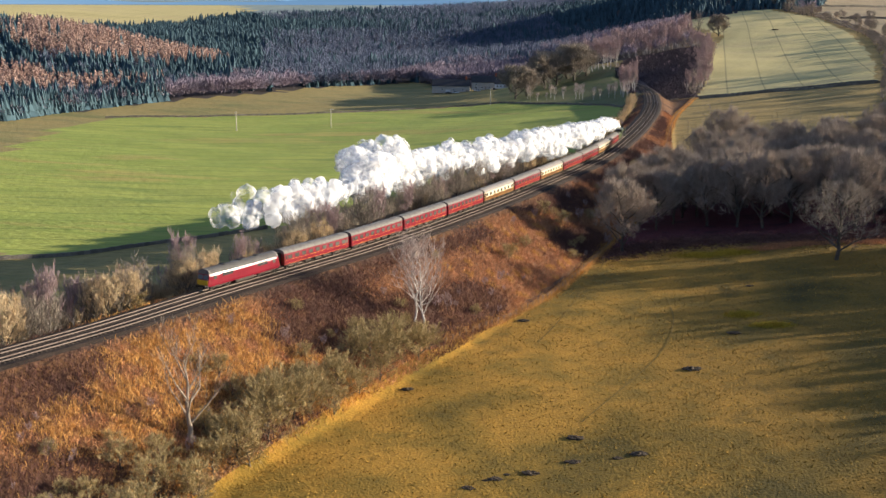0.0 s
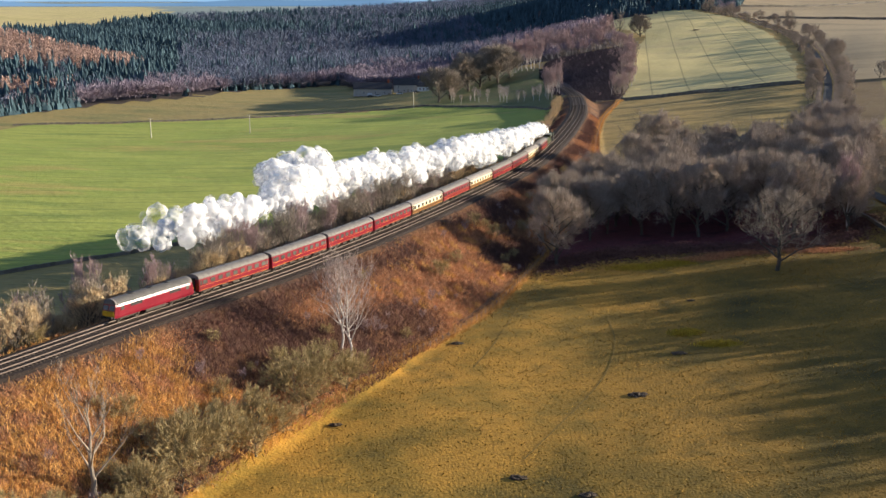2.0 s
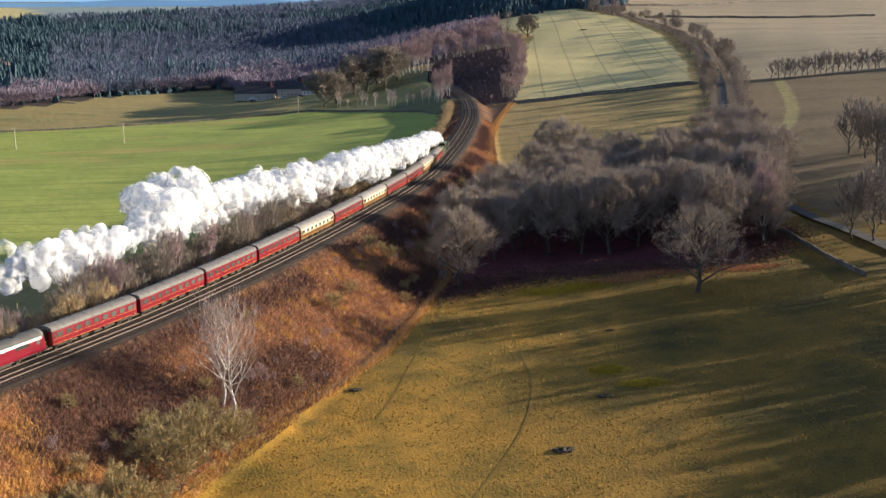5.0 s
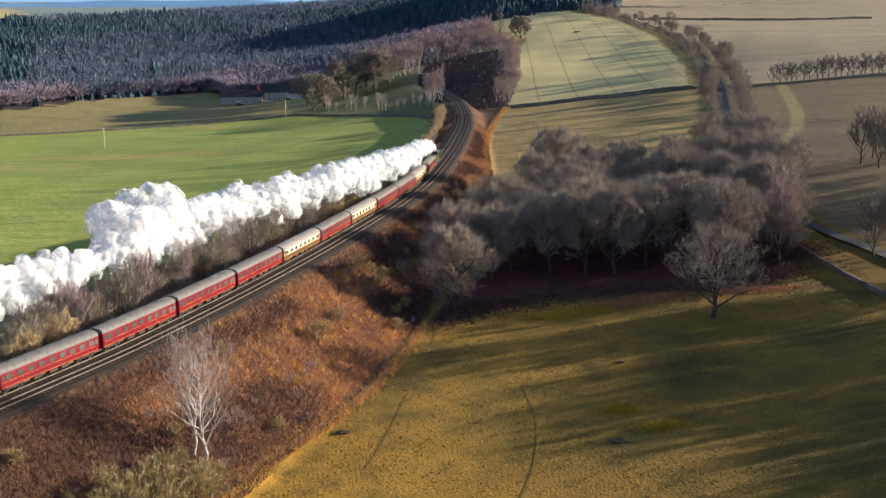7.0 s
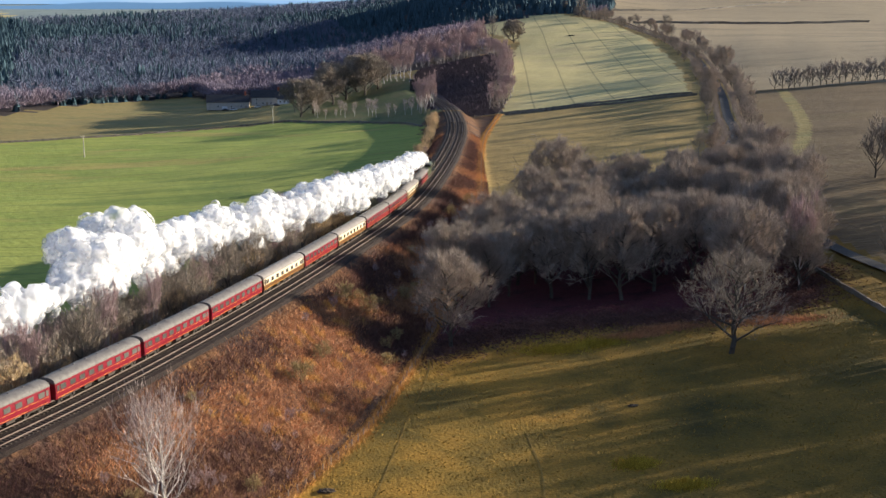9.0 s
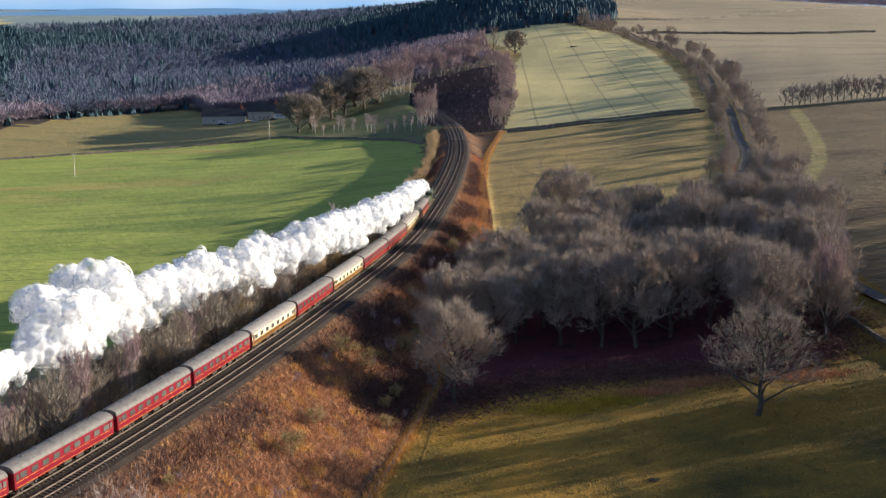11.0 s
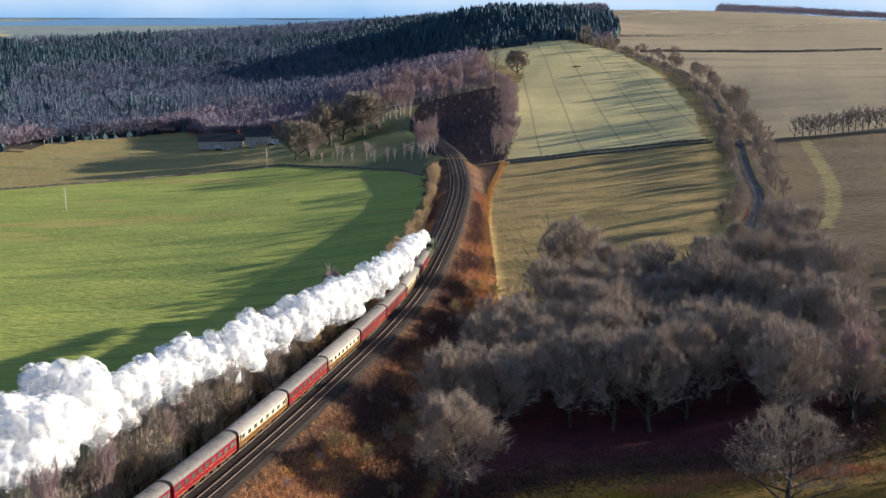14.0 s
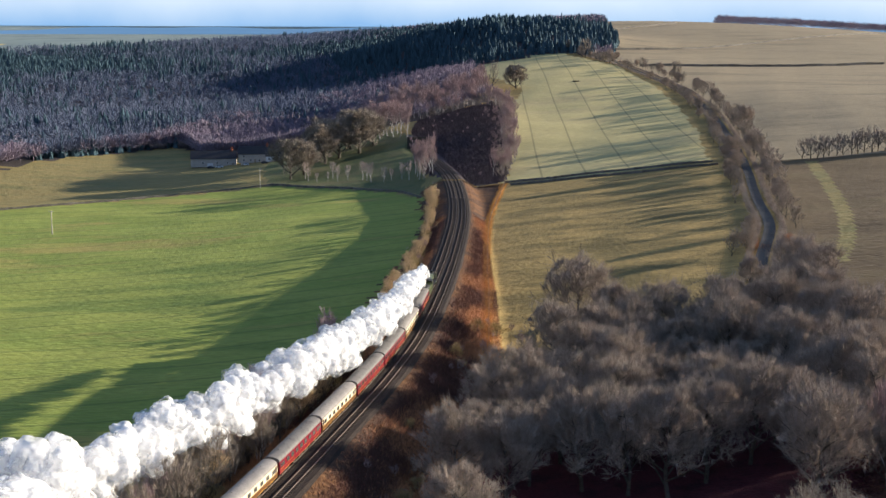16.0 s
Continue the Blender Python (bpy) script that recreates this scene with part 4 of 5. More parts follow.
def plant_near_wood():
    front = [(5, 163, 1.02), (13, 190, .85), (34, 192, 1.0), (40.5, 190, 1.08), (48, 195, 1.0), (62, 180, 1.05), (24, 208, .95), (37, 230, 1.0), (36, 284, 1.1), (42, 272, .95), (27, 250, 1.05), (16, 224, .95), (20, 208, .9)]
    for k, (x, y, s) in enumerate(front):
        stock.plant("oak", k, x, y, s, 47 * k, group="trees of the small wood")
    for k, (x, y) in enumerate(scatter(NEAR_WOOD, 7.2, 85, 3)):
        if min((x - a) ** 2 + (y - b) ** 2 for a, b, _ in front) > 36 and (y > 186 + .15 * x or x > 60):
            stock.plant("oak", k + 1, x, y, .72 + .3 * rng.random(), 360 * rng.random(), group="trees of the small wood")
    oak = build_tree("field_oak", "open-crowned bare oak standing before the small wood", "tree", BARK, TWIG_OAK, 27, height=18, spread=8.0, stem=.5, limbs=18, upright=.3, levels=(6, 6), twigs=9, twig=1.1, low=.12, dome=.5)
    oak.matrix_basis = pose(53.4, 148.5, gz(53.4, 148.5) - .1)
    for x, y, s in ((66, 190, 1.05), (76, 186, 1.25)):
        stock.plant("birch", 0, x, y, s, 20, group="trees of the small wood")
    # unseen belt, added to throw tree shade across the pasture
    for k, (x, y) in enumerate(scatter([(98, 172), (110, 150), (128, 85), (138, 55), (160, 55), (148, 85), (128, 175)], 6.0, 38, 6)):
        stock.plant("ash", k, x, y, 1.12 + .33 * rng.random(), 360 * rng.random(), group="trees by the lane")
    for k, (x, y) in enumerate(scatter([(92, 180), (100, 178), (150, 235), (150, 300), (128, 300), (128, 240)], 5.2, 44, 5)):
        stock.plant("ash", k, x, y, 1.05 + .35 * rng.random(), 360 * rng.random(), group="trees by the lane")


def plant_line_side():
    # the tree belt at the foot of the bank, on the field side
    n = 0
    for s in np.arange(0, len(LINE), 2.3):
        p = LINE[int(s)]
        if not -60 < p[1] < 335:
            continue
        t = LINE[int(s) + 2] - LINE[int(s)]
        left = np.array([-t[1], t[0]]) / np.hypot(*t)
        thick = 1.0 if p[1] < 240 else .55
        for _ in range(3 if p[1] < 235 else 1):
            o = rng.uniform(9.5, 31 if p[1] < 225 else 16)
            x, y = p + left * o + rng.normal(0, .8, 2)
            kind = rng.choice(["willow", "willow", "willow", "hawthorn", "birch", "ash", "ash"]) if p[1] < 250 else rng.choice(["hawthorn", "sapling", "willow"])
            size = (.7 + .45 * rng.random()) * (.9 if kind in ("birch", "ash") else 1) * (.7 if p[1] > 250 else 1)
            stock.plant(kind, n, x, y, size, 360 * rng.random(), group="trees along the railway bank")
            n += 1
    for y0 in np.arange(335, 500, 2.2):
        i = int(np.abs(LINE[:, 1] - y0).argmin())
        x, y = LINE[i] + np.array([-9.5 - 3 * rng.random(), 0])
        stock.plant(rng.choice(["hawthorn", "sapling", "willow"]), n, x, y, .45 + .4 * rng.random(), 360 * rng.random(), group="bushes along the railway")
        n += 1
    # bushes at the foot of the bank on the pasture side
    for k, s in enumerate(np.arange(0, 1, .028)):
        x, y = np.array((-62, -34)) * (1 - s) + np.array((-27, 78)) * s + rng.normal(0, 1.2, 2)
        stock.plant("hawthorn", k, x + 1.5, y, .9 + .55 * rng.random(), 360 * rng.random(), group="hawthorn hedge below the bank")
        if k % 2:
            stock.plant("hawthorn", k + 1, x - 3.5, y + 1, .55 + .4 * rng.random(), 360 * rng.random(), group="hawthorn hedge below the bank")
    # saplings and scrub on the bank itself
    for k in range(120):
        y0 = rng.uniform(-30, 300)
        i = int(np.abs(LINE[:, 1] - y0).argmin())
        t = LINE[i + 2] - LINE[i]
        right = np.array([t[1], -t[0]]) / np.hypot(*t)
        x, y = LINE[i] + right * rng.uniform(9, 24)
        stock.plant("sapling" if k % 3 else "hawthorn", k, x, y, (.35 + .45 * rng.random()) * (1 if y0 > 130 or k % 4 == 0 else .6), 360 * rng.random(), group="scrub on the railway bank")
    for k, (x, y, s) in enumerate(((-28.2, 78.6, 1.0), (-29.9, 80.2, .88))):
        birch = build_tree("silver_birch", "tall silver birch with white stem and pale bare branches", "tree", BIRCH_BARK, TWIG_PALE, 120 + k, height=16.5 * s, spread=4.8, stem=.24, limbs=17, upright=.7, levels=(5, 4), twigs=2, twig=.9, low=.22)
        birch.matrix_basis = pose(x, y, gz(x, y) - .1)
    bare = build_tree("dead_tree", "grey-brown leafless tree with crooked limbs", "tree", TIMBER, TWIG_OAK, 91, height=15, spread=4.6, stem=.4, limbs=10, upright=.8, levels=(4, 3), twigs=3, twig=1.2, low=.16)
    bare.matrix_basis = pose(-49, 20, gz(-49, 20) - .1, 0, 0, 40)


def plant_far_trees():
    for k, (x, y, s) in enumerate(((-77, 616, 1.4), (-71, 624, 1.15), (-62, 648, 1.5), (-55, 657, 1.45), (-44, 662, 1.6), (-66, 672, 1.4), (-50, 678, 1.5), (-37, 676, 1.2), (57, 882, 1.15))):
        stock.plant("parkland", k, x, y, s, 70 * k, group="big oaks by the farm" if y < 800 else "")
    for k, (x, y) in enumerate(((-2, 566), (-6, 571), (-9, 577), (-4, 577), (-10, 585), (-6, 589), (-11, 596))):
        stock.plant("birch", k, x, y, .95 + .08 * (k % 4), 40 * k, group="reddish trees at the cutting's mouth")
    rim = spline(((33, 560), (37, 594), (40, 640), (43, 672), (46, 756), (44, 800), (32, 826), (12, 806), (-8, 780)), 6.0)
    for k, (x, y) in enumerate(rim):
        for _ in range(2):
            stock.plant("birch" if k % 3 else "hedge_tree", k, x + rng.normal(-2, 2.0), y + rng.normal(0, 2.0), .45 + .45 * rng.random(), 360 * rng.random(), group="trees along the cutting's rim")
    for k, (x, y) in enumerate(((-30, 700), (-26, 694), (-22, 690), (-18, 682), (-33, 706), (-24, 704), (-38, 712), (-34, 694), (-28, 712), (-42, 704))):
        stock.plant("birch", k, x, y, 1.3, 50 * k, group="birches on the knoll")
    for k in range(16):
        x = -70 + 4.3 * k + rng.normal(0, 1.5)
        stock.plant("young_birch", k, x, 597 - .55 * (x + 70) + 14 + rng.normal(0, 4), .55 + .7 * rng.random(), 80 * k, group="young trees below the knoll")
    larch = build_tree("larch_tree", "tall bare larch on the brow of the hill", "tree", BARK, TWIG_OAK, 99, height=21, spread=4.2, stem=.35, limbs=26, upright=.1, levels=(4, 4), twigs=5, twig=1.6, low=.12)
    larch.matrix_basis = pose(41, 896, gz(41, 896) - .1)
    for k, (x, y) in enumerate(scatter([(-28, 772), (14, 812), (36, 842), (32, 900), (-45, 840)], 5.0, 60, 15)):
        stock.plant("birch", k, x, y, .95 + .35 * rng.random(), 50 * k, group="birches above the tunnel")
    # hedgerow trees along the lane
    lane = spline(ROAD, 1.0)
    for k, s in enumerate(range(150, 1000, 5)):
        if s >= len(lane) - 2:
            break
        for side in (-1, 1):
            if rng.random() < (.35 if lane[s][1] < 320 else .84 if lane[s][1] < 540 else .7):
                continue
            x, y = shifted(lane[s - 1:s + 2], side * (4.6 + 4.5 * rng.random()))[1]
            kind = rng.choice(["oak", "ash", "hedge_tree"])
            low = {"oak": .3, "ash": .48, "hedge_tree": .48}[kind]
            stock.plant(kind, k, x, y, low + (2.0 * low if rng.random() < .14 else .7 * low) * rng.random(), 360 * rng.random(), group="hedgerow along the lane")
    for k in range(26):
        s = int(np.abs(lane[:, 1] - (385 + 13 * k + rng.normal(0, 4))).argmin())
        x, y = shifted(lane[s - 1:s + 2], 5.5 + 3.5 * rng.random())[1]
        stock.plant("hedge_tree" if k % 3 else "ash", k, x, y, .6 + .4 * rng.random(), 360 * rng.random(), group="hedgerow along the lane")
    r = np.random.default_rng(63)
    n = 90000
    i = r.integers(150, len(lane) - 3, n)
    t = lane[i + 1] - lane[i - 1]
    t /= np.hypot(t[:, 0], t[:, 1])[:, None]
    p = lane[i] + (r.choice((-1, 1), n) * r.normal(3.9, .55, n))[:, None] * np.stack([t[:, 1], -t[:, 0]], 1)
    q = np.c_[p, ground_at(p[:, 0], p[:, 1]) + .9 * r.random(n)]
    tip = q + np.c_[r.normal(0, .45, (n, 2)), r.uniform(.3, 1.1, n)]
    tagged(new("hedge", triangles("hedge", slivers(q, tip, r.uniform(.04, .09, n), r), [TWIG])), "bare brown hawthorn hedge along both sides of the lane", "hedge", kind="stuff")
    for k in range(72):
        stock.plant("hedge_tree", k, 162 + 3.2 * k, 522 + .55 * k + rng.normal(0, 1), .75 + .25 * rng.random(), 60 * k, group="row of hedge trees between fields")
    for k, (x, y) in enumerate(scatter([(15, 545), (30, 548), (36, 594), (42, 672), (45, 765), (38, 825), (14, 800), (-12, 765), (-10, 690), (12, 690), (20, 610)], 3.0, 110, 8)):
        if x < 30 and k % 4:
            continue
        stock.plant("sapling", k, x, y, .35 + (.25 if x < 30 else .9) * rng.random(), 360 * rng.random(), group="scrub in the cutting")


plant_near_wood()
plant_line_side()
plant_far_trees()


# ---- the great woods beyond the farm ----
def build_woods():
    r = np.random.default_rng(12)
    n = 92000
    dist = 420 + 1500 * r.random(n) ** .8
    az = np.radians(r.uniform(-52, 24, n))
    x, y = np.sin(az) * dist, np.cos(az) * dist
    front = np.array(WOODS[1:13], float)        # a close-set edge towards the fields
    k = r.integers(0, len(front) - 1, 5200)
    u = r.random(len(k))[:, None]
    way = front[k + 1] - front[k]
    inward = np.stack([-way[:, 1], way[:, 0]], 1) / np.hypot(way[:, 0], way[:, 1])[:, None]
    rim = front[k] * (1 - u) + front[k + 1] * u + inward * np.abs(r.normal(0, 6, len(k)))[:, None]
    x, y, dist = np.r_[x, rim[:, 0]], np.r_[y, rim[:, 1]], np.r_[dist, np.hypot(rim[:, 0], rim[:, 1])]
    keep = (inside(x, y, WOODS) | inside(x, y, COPSE)) & (np.abs(from_line(x, y)) > 34) & ~inside(x, y, FAR_FIELD) & (np.hypot(x + 115, (y - 690) * 1.2) > 30)
    x, y, dist = x[keep], y[keep], dist[keep]
    z = ground_at(x, y)
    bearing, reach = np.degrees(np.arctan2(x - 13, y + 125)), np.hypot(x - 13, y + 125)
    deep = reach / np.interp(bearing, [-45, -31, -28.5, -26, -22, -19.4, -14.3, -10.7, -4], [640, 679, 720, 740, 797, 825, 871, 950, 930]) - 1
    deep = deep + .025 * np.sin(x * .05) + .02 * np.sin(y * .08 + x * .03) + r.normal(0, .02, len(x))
    west, mid = bearing < -23.5, (bearing >= -23.5) & (bearing < -19)
    stand = np.sin(x * .011 + 1.3) + np.cos(y * .009 - .5) + np.sin((x + y) * .02) * .5
    chance = r.random(len(x))
    larch = (inside(x + r.normal(0, 6, len(x)), y, LARCH_HILL) | inside(x, y + r.normal(0, 5, len(x)), LARCH_SLOPE)) & (chance < .97)
    knoll = np.hypot(x - 60, (y - 1290) * .8) < 175
    bare = ~larch & ~knoll & ((west & (deep < .3) & (chance < .18)) | (mid & (deep < .07)) | ((bearing >= -19) & ((deep < .13) | ((x > -140) & (y < 1090)) | (stand + r.normal(0, .6, len(x)) < -.2))))
    bare |= bearing > 9
    # bare trees deeper in the valley get the colour with shade painted in
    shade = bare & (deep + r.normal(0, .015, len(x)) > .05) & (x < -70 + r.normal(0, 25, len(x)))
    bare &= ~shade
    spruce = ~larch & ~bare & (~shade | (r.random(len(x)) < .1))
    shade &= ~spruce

    def conifers(sel, name, label, mat, wide, tiers):
        i = np.where(sel)[0]
        h = r.uniform(5, 13, len(i)) * (1 + .25 * np.sin(x[i] * .06) * np.cos(y[i] * .045))
        o = np.stack([x[i], y[i], z[i]], 1)
        tri = []
        for k in range(tiers):
            lo, hi = h * (.05 + .75 * k / tiers), h * min(1, .42 + .58 * (k + 1) / tiers)
            rad = wide * (1 - .62 * k / tiers) * h / 15
            a0 = r.uniform(0, 6.28, len(i))
            for j in range(5):
                a, b = a0 + j * 1.2566, a0 + (j + 1) * 1.2566
                jag = r.uniform(.6, 1.25, (len(i), 2))
                foot = [np.stack([np.cos(w) * rad * jag[:, q], np.sin(w) * rad * jag[:, q], lo - r.uniform(0, 1.2, len(i))], 1) + o for q, w in enumerate((a, b))]
                tri.append(np.stack([foot[0], foot[1], o + np.stack([0 * h, 0 * h, hi], 1)], 1))
        tri = np.concatenate(tri)
        return tagged(new(name, triangles(name, tri, [mat])), label, "woodland", kind="stuff")

    conifers(spruce, "spruce_wood", "dark blue-green spruce plantation on the hills, haze tinted into its colour", HAZED_SPRUCE, 3.5, 3)

    def brushy(sel, name, label, mat, wide, low, count, w):
        i = np.repeat(np.where(sel)[0], count)
        h = np.repeat(r.uniform(8, 13, sel.sum()), count)
        o = np.stack([x[i], y[i], z[i]], 1)
        if low > .09:                       # narrow spires
            u = r.uniform(low, .85, len(i))
            rad = wide * (1 - u) ** .7 * r.uniform(.5, 1, len(i))
            th = r.uniform(0, 6.28, len(i))
            a = o + np.stack([0 * th, 0 * th, u * h + .1 * h], 1)
            b = o + np.stack([np.cos(th) * rad * 1.1, np.sin(th) * rad * 1.1, u * h], 1)
        else:                               # domed crowns
            way = r.normal(size=(len(i), 3))
            way[:, 2] = np.abs(way[:, 2]) * 1.1 - .25
            way /= np.linalg.norm(way, axis=1)[:, None]
            size = np.stack([wide * h / 12, wide * h / 12, .5 * h], 1)
            mid = o + np.stack([0 * h, 0 * h, .5 * h], 1)
            a = mid + way * size * r.uniform(.3, .75, (len(i), 1))
            b = mid + way * size * r.uniform(.9, 1.08, (len(i), 1)) + r.normal(0, .35, (len(i), 3))
        return tagged(new(name, triangles(name, slivers(a, b, w * r.uniform(.6, 1.3, len(i)), r), [mat])), label, "woodland", kind="stuff")

    brushy(larch, "larch_wood", "orange-brown winter larch plantation", LARCH, 3.4, .1, 36, .32)
    brushy(shade, "shaded_wood", "leafless woodland inside the valley, shade and blue haze in its colour", SHADED_WOODLAND, 3.9, .05, 30, .2)
    brushy(bare, "bare_wood", "purple-brown bare broadleaf woodland, blue haze put into its colour", HAZED_WOODLAND, 3.9, .05, 30, .22)


build_woods()


# ---- rough growth on the bank ----
def build_bank_growth():
    r = np.random.default_rng(21)
    seen = LINE[(LINE[:, 1] > -60) & (LINE[:, 1] < 440)]
    n = 480000
    i = r.integers(1, len(seen) - 2, n)
    t = seen[i + 1] - seen[i - 1]
    t /= np.hypot(t[:, 0], t[:, 1])[:, None]
    off = np.where(r.random(n) < .8, r.uniform(6.2, 27, n), -r.uniform(6, 15, n))
    p = seen[i] + off[:, None] * np.stack([t[:, 1], -t[:, 0]], 1) + r.normal(0, .7, (n, 2))
    keep = swell(p[:, 0], p[:, 1]) < ground_at(p[:, 0], p[:, 1]) - .3
    p, off = p[keep], off[keep]
    z = ground_at(p[:, 0], p[:, 1])
    patch = np.sin(p[:, 0] * .17 + p[:, 1] * .05) + np.sin(p[:, 1] * .083 + 1) + .7 * np.sin(p[:, 0] * .4 - p[:, 1] * .21)
    tuft = np.sin(p[:, 0] * .9 + 2 * np.sin(p[:, 1] * .31)) * np.sin(p[:, 1] * .8 + 1.5 * np.sin(p[:, 0] * .27))
    dark = patch + r.normal(0, .35, len(p)) + np.where(np.abs(off) < 9.5, .7, 0) + np.where(p[:, 1] > 190, .8, 0) + .9 * np.exp(-((p[:, 1] - 80) / 24) ** 2) + np.where((p[:, 1] < 50) & (off < 22), -.7, 0) > .7
    pale = ~dark & (tuft + r.normal(0, .25, len(p)) > np.where(p[:, 1] < 56, -.25, .42)) & (p[:, 1] < 175) & ((p[:, 1] < 56) | (p[:, 1] > 105) & (tuft > .55))
    for sel, name, label, mat, tall, w in ((~dark & ~pale, "dead_grass", "tall orange-brown dead grass on the bank", STRAW, .8, .034), (dark, "bramble_scrub", "dark reddish bramble scrub on the bank", BRAMBLE, 1.0, .034), (pale, "grass_tussock", "pale golden grass tussocks on the bank", STRAW_PALE, 1.0, .036)):
        q = np.c_[p[sel], z[sel] - .05]
        tip = q + np.c_[r.normal(0, .42, (len(q), 2)), tall * r.uniform(.45, 1.15, len(q))]
        tagged(new(name, triangles(name, slivers(q, tip, w * r.uniform(.6, 1.5, len(q)), r), [mat])), label, "scrub" if mat is BRAMBLE else "grass", kind="stuff")


def build_fence_growth():
    r = np.random.default_rng(51)
    line = np.vstack([spline(((-62, -34), (-45, 14), (-36, 46), (-26, 74)), 4.0), spline(FENCE_LINE, 1.0)])
    i = r.integers(0, len(line), 42000)
    p = line[i] + np.c_[r.normal(-.25, .75, len(i)), r.normal(0, .7, len(i))]
    q = np.c_[p, ground_at(p[:, 0], p[:, 1]) - .05]
    tip = q + np.c_[r.normal(0, .3, (len(q), 2)), r.uniform(.3, 1.0, len(q))]
    tagged(new("rough_grass", triangles("rough_grass", slivers(q, tip, r.uniform(.02, .05, len(q)), r), [STRAW_PALE])), "rough uncut grass along the pasture's fence", "grass", kind="stuff")


build_fence_growth()


def build_wood_edge():
    r = np.random.default_rng(61)
    line = np.vstack([np.linspace(a, b, 60) for a, b in zip(NEAR_WOOD[:7], NEAR_WOOD[1:8])])
    p = line[r.integers(0, len(line), 46000)] + r.normal(0, 3.2, (46000, 2)) * r.uniform(.3, 1.7, (46000, 1)) + (0, -1.5)
    q = np.c_[p, ground_at(p[:, 0], p[:, 1]) - .05]
    tip = q + np.c_[r.normal(0, .5, (len(q), 2)), r.uniform(.05, .5, len(q))]
    tagged(new("wood_edge_scrub", triangles("wood_edge_scrub", slivers(q, tip, r.uniform(.05, .16, len(q)), r), [BRAMBLE])), "dark brambles and dead bracken at the wood's edge", "scrub", kind="stuff")


build_wood_edge()


def build_patches():
    """Tussocks before the wood with a patch of sun painted in, and dead bracken on the lane's banks."""
    r = np.random.default_rng(71)
    for name, label, mat, spots in (("sunlit_grass", "grass tussocks before the wood, sunlight put into their yellow-green", SUNLIT_GRASS, ((24, 158, 3.6, 1.6), (32, 160.5, 2.2, 1.4), (30, 104, 1.2, .9), (35, 96, 1.6, .8))),
                                    ("bracken_patch", "rust-brown dead bracken on a low bank", STRAW, ((46, 166, 3.5, 1.2), (38, 163, 3, 1.0), (66, 166, 4.5, 1.5), (99.5, 365, 1.6, 6), (111.5, 361, 1.4, 6)))):
        q = np.vstack([np.c_[x + r.normal(0, a, 2600), y + r.normal(0, b, 2600)] for x, y, a, b in spots])
        q = np.c_[q, ground_at(q[:, 0], q[:, 1]) - .03]
        tip = q + np.c_[r.normal(0, .25, (len(q), 2)), r.uniform(.2, .75, len(q))]
        tagged(new(name, triangles(name, slivers(q, tip, r.uniform(.03, .07, len(q)), r), [mat])), label, "grass", kind="stuff")


build_patches()


def build_cutting_growth():
    r = np.random.default_rng(31)
    n = 90000
    x, y = r.uniform(-16, 47, n), r.uniform(535, 835, n)
    keep = inside(x, y, SCRUBLAND) & ((np.abs(from_line(x, y)) > 6.5) | (y > PORTAL + 6))
    q = np.c_[x[keep], y[keep], ground_at(x[keep], y[keep]) - .1]
    tip = q + np.c_[r.normal(0, .5, (len(q), 2)), r.uniform(.4, 1.7, len(q))]
    tagged(new("shaded_cutting_scrub", triangles("shaded_cutting_scrub", slivers(q, tip, r.uniform(.06, .16, len(q)), r), [SHADED_HEATH])), "bramble and heather on the cutting's slope, its shade put into the colour", "scrub", kind="stuff")


build_cutting_growth()


def build_pasture_tufts():
    r = np.random.default_rng(41)
    n = 110000
    y = -20 + 200 * r.random(n)
    x = r.uniform(-62, 90, n)
    keep = (x > np.interp(y, [p[1] for p in EDGE], [p[0] for p in EDGE]) + .3) & ~inside(x, y, NEAR_WOOD)
    clump = np.sin(x * 1.7 + 3 * np.sin(y * .21)) * np.sin(y * 1.5 + 2 * np.sin(x * .19)) + .6 * np.sin(x * .23) * np.sin(y * .19)
    keep &= clump + r.normal(0, .5, n) > .05
    q = np.c_[x[keep], y[keep], ground_at(x[keep], y[keep]) - .03]
    tip = q + np.c_[r.normal(0, .14, (len(q), 2)), r.uniform(.1, .32, len(q))]
    tagged(new("pasture_grass", triangles("pasture_grass", slivers(q, tip, r.uniform(.05, .12, len(q)), r), [TUFT])), "tufts of yellowed grass in the pasture", "grass", kind="stuff")


build_pasture_tufts()


build_bank_growth()


# ---- walls, fences, farm ----
def build_wall(name, line, high, label, step=1.6, seed=1):
    """A dry-stone wall or clipped hedge as a rough ribbon of stones along a line."""
    r = np.random.default_rng(seed)
    pts = spline(line, step)
    bm = bmesh.new()
    for a, b in zip(pts[:-1], pts[1:]):
        za, zb = gz(*a), gz(*b)
        w = .28
        t = (b - a) / np.hypot(*(b - a))
        s = np.array([-t[1], t[0]]) * w
        h = high * r.uniform(.85, 1.1)
        c = [(*(a - s), za - .2), (*(a + s), za - .2), (*(b + s), zb - .2), (*(b - s), zb - .2)]
        d = [(*(a - s * .7), za + h), (*(a + s * .7), za + h), (*(b + s * .7), zb + h), (*(b - s * .7), zb + h)]
        v = [bm.verts.new(q) for q in c + d]
        for f in ((4, 5, 6, 7), (0, 4, 7, 3), (1, 2, 6, 5), (0, 1, 5, 4), (3, 7, 6, 2)):
            bm.faces.new([v[k] for k in f])
    me = bpy.data.meshes.new(name)
    bm.to_mesh(me)
    bm.free()
    me.materials.append(STONE)
    return tagged(new(name, me), label, "wall", kind="structure")


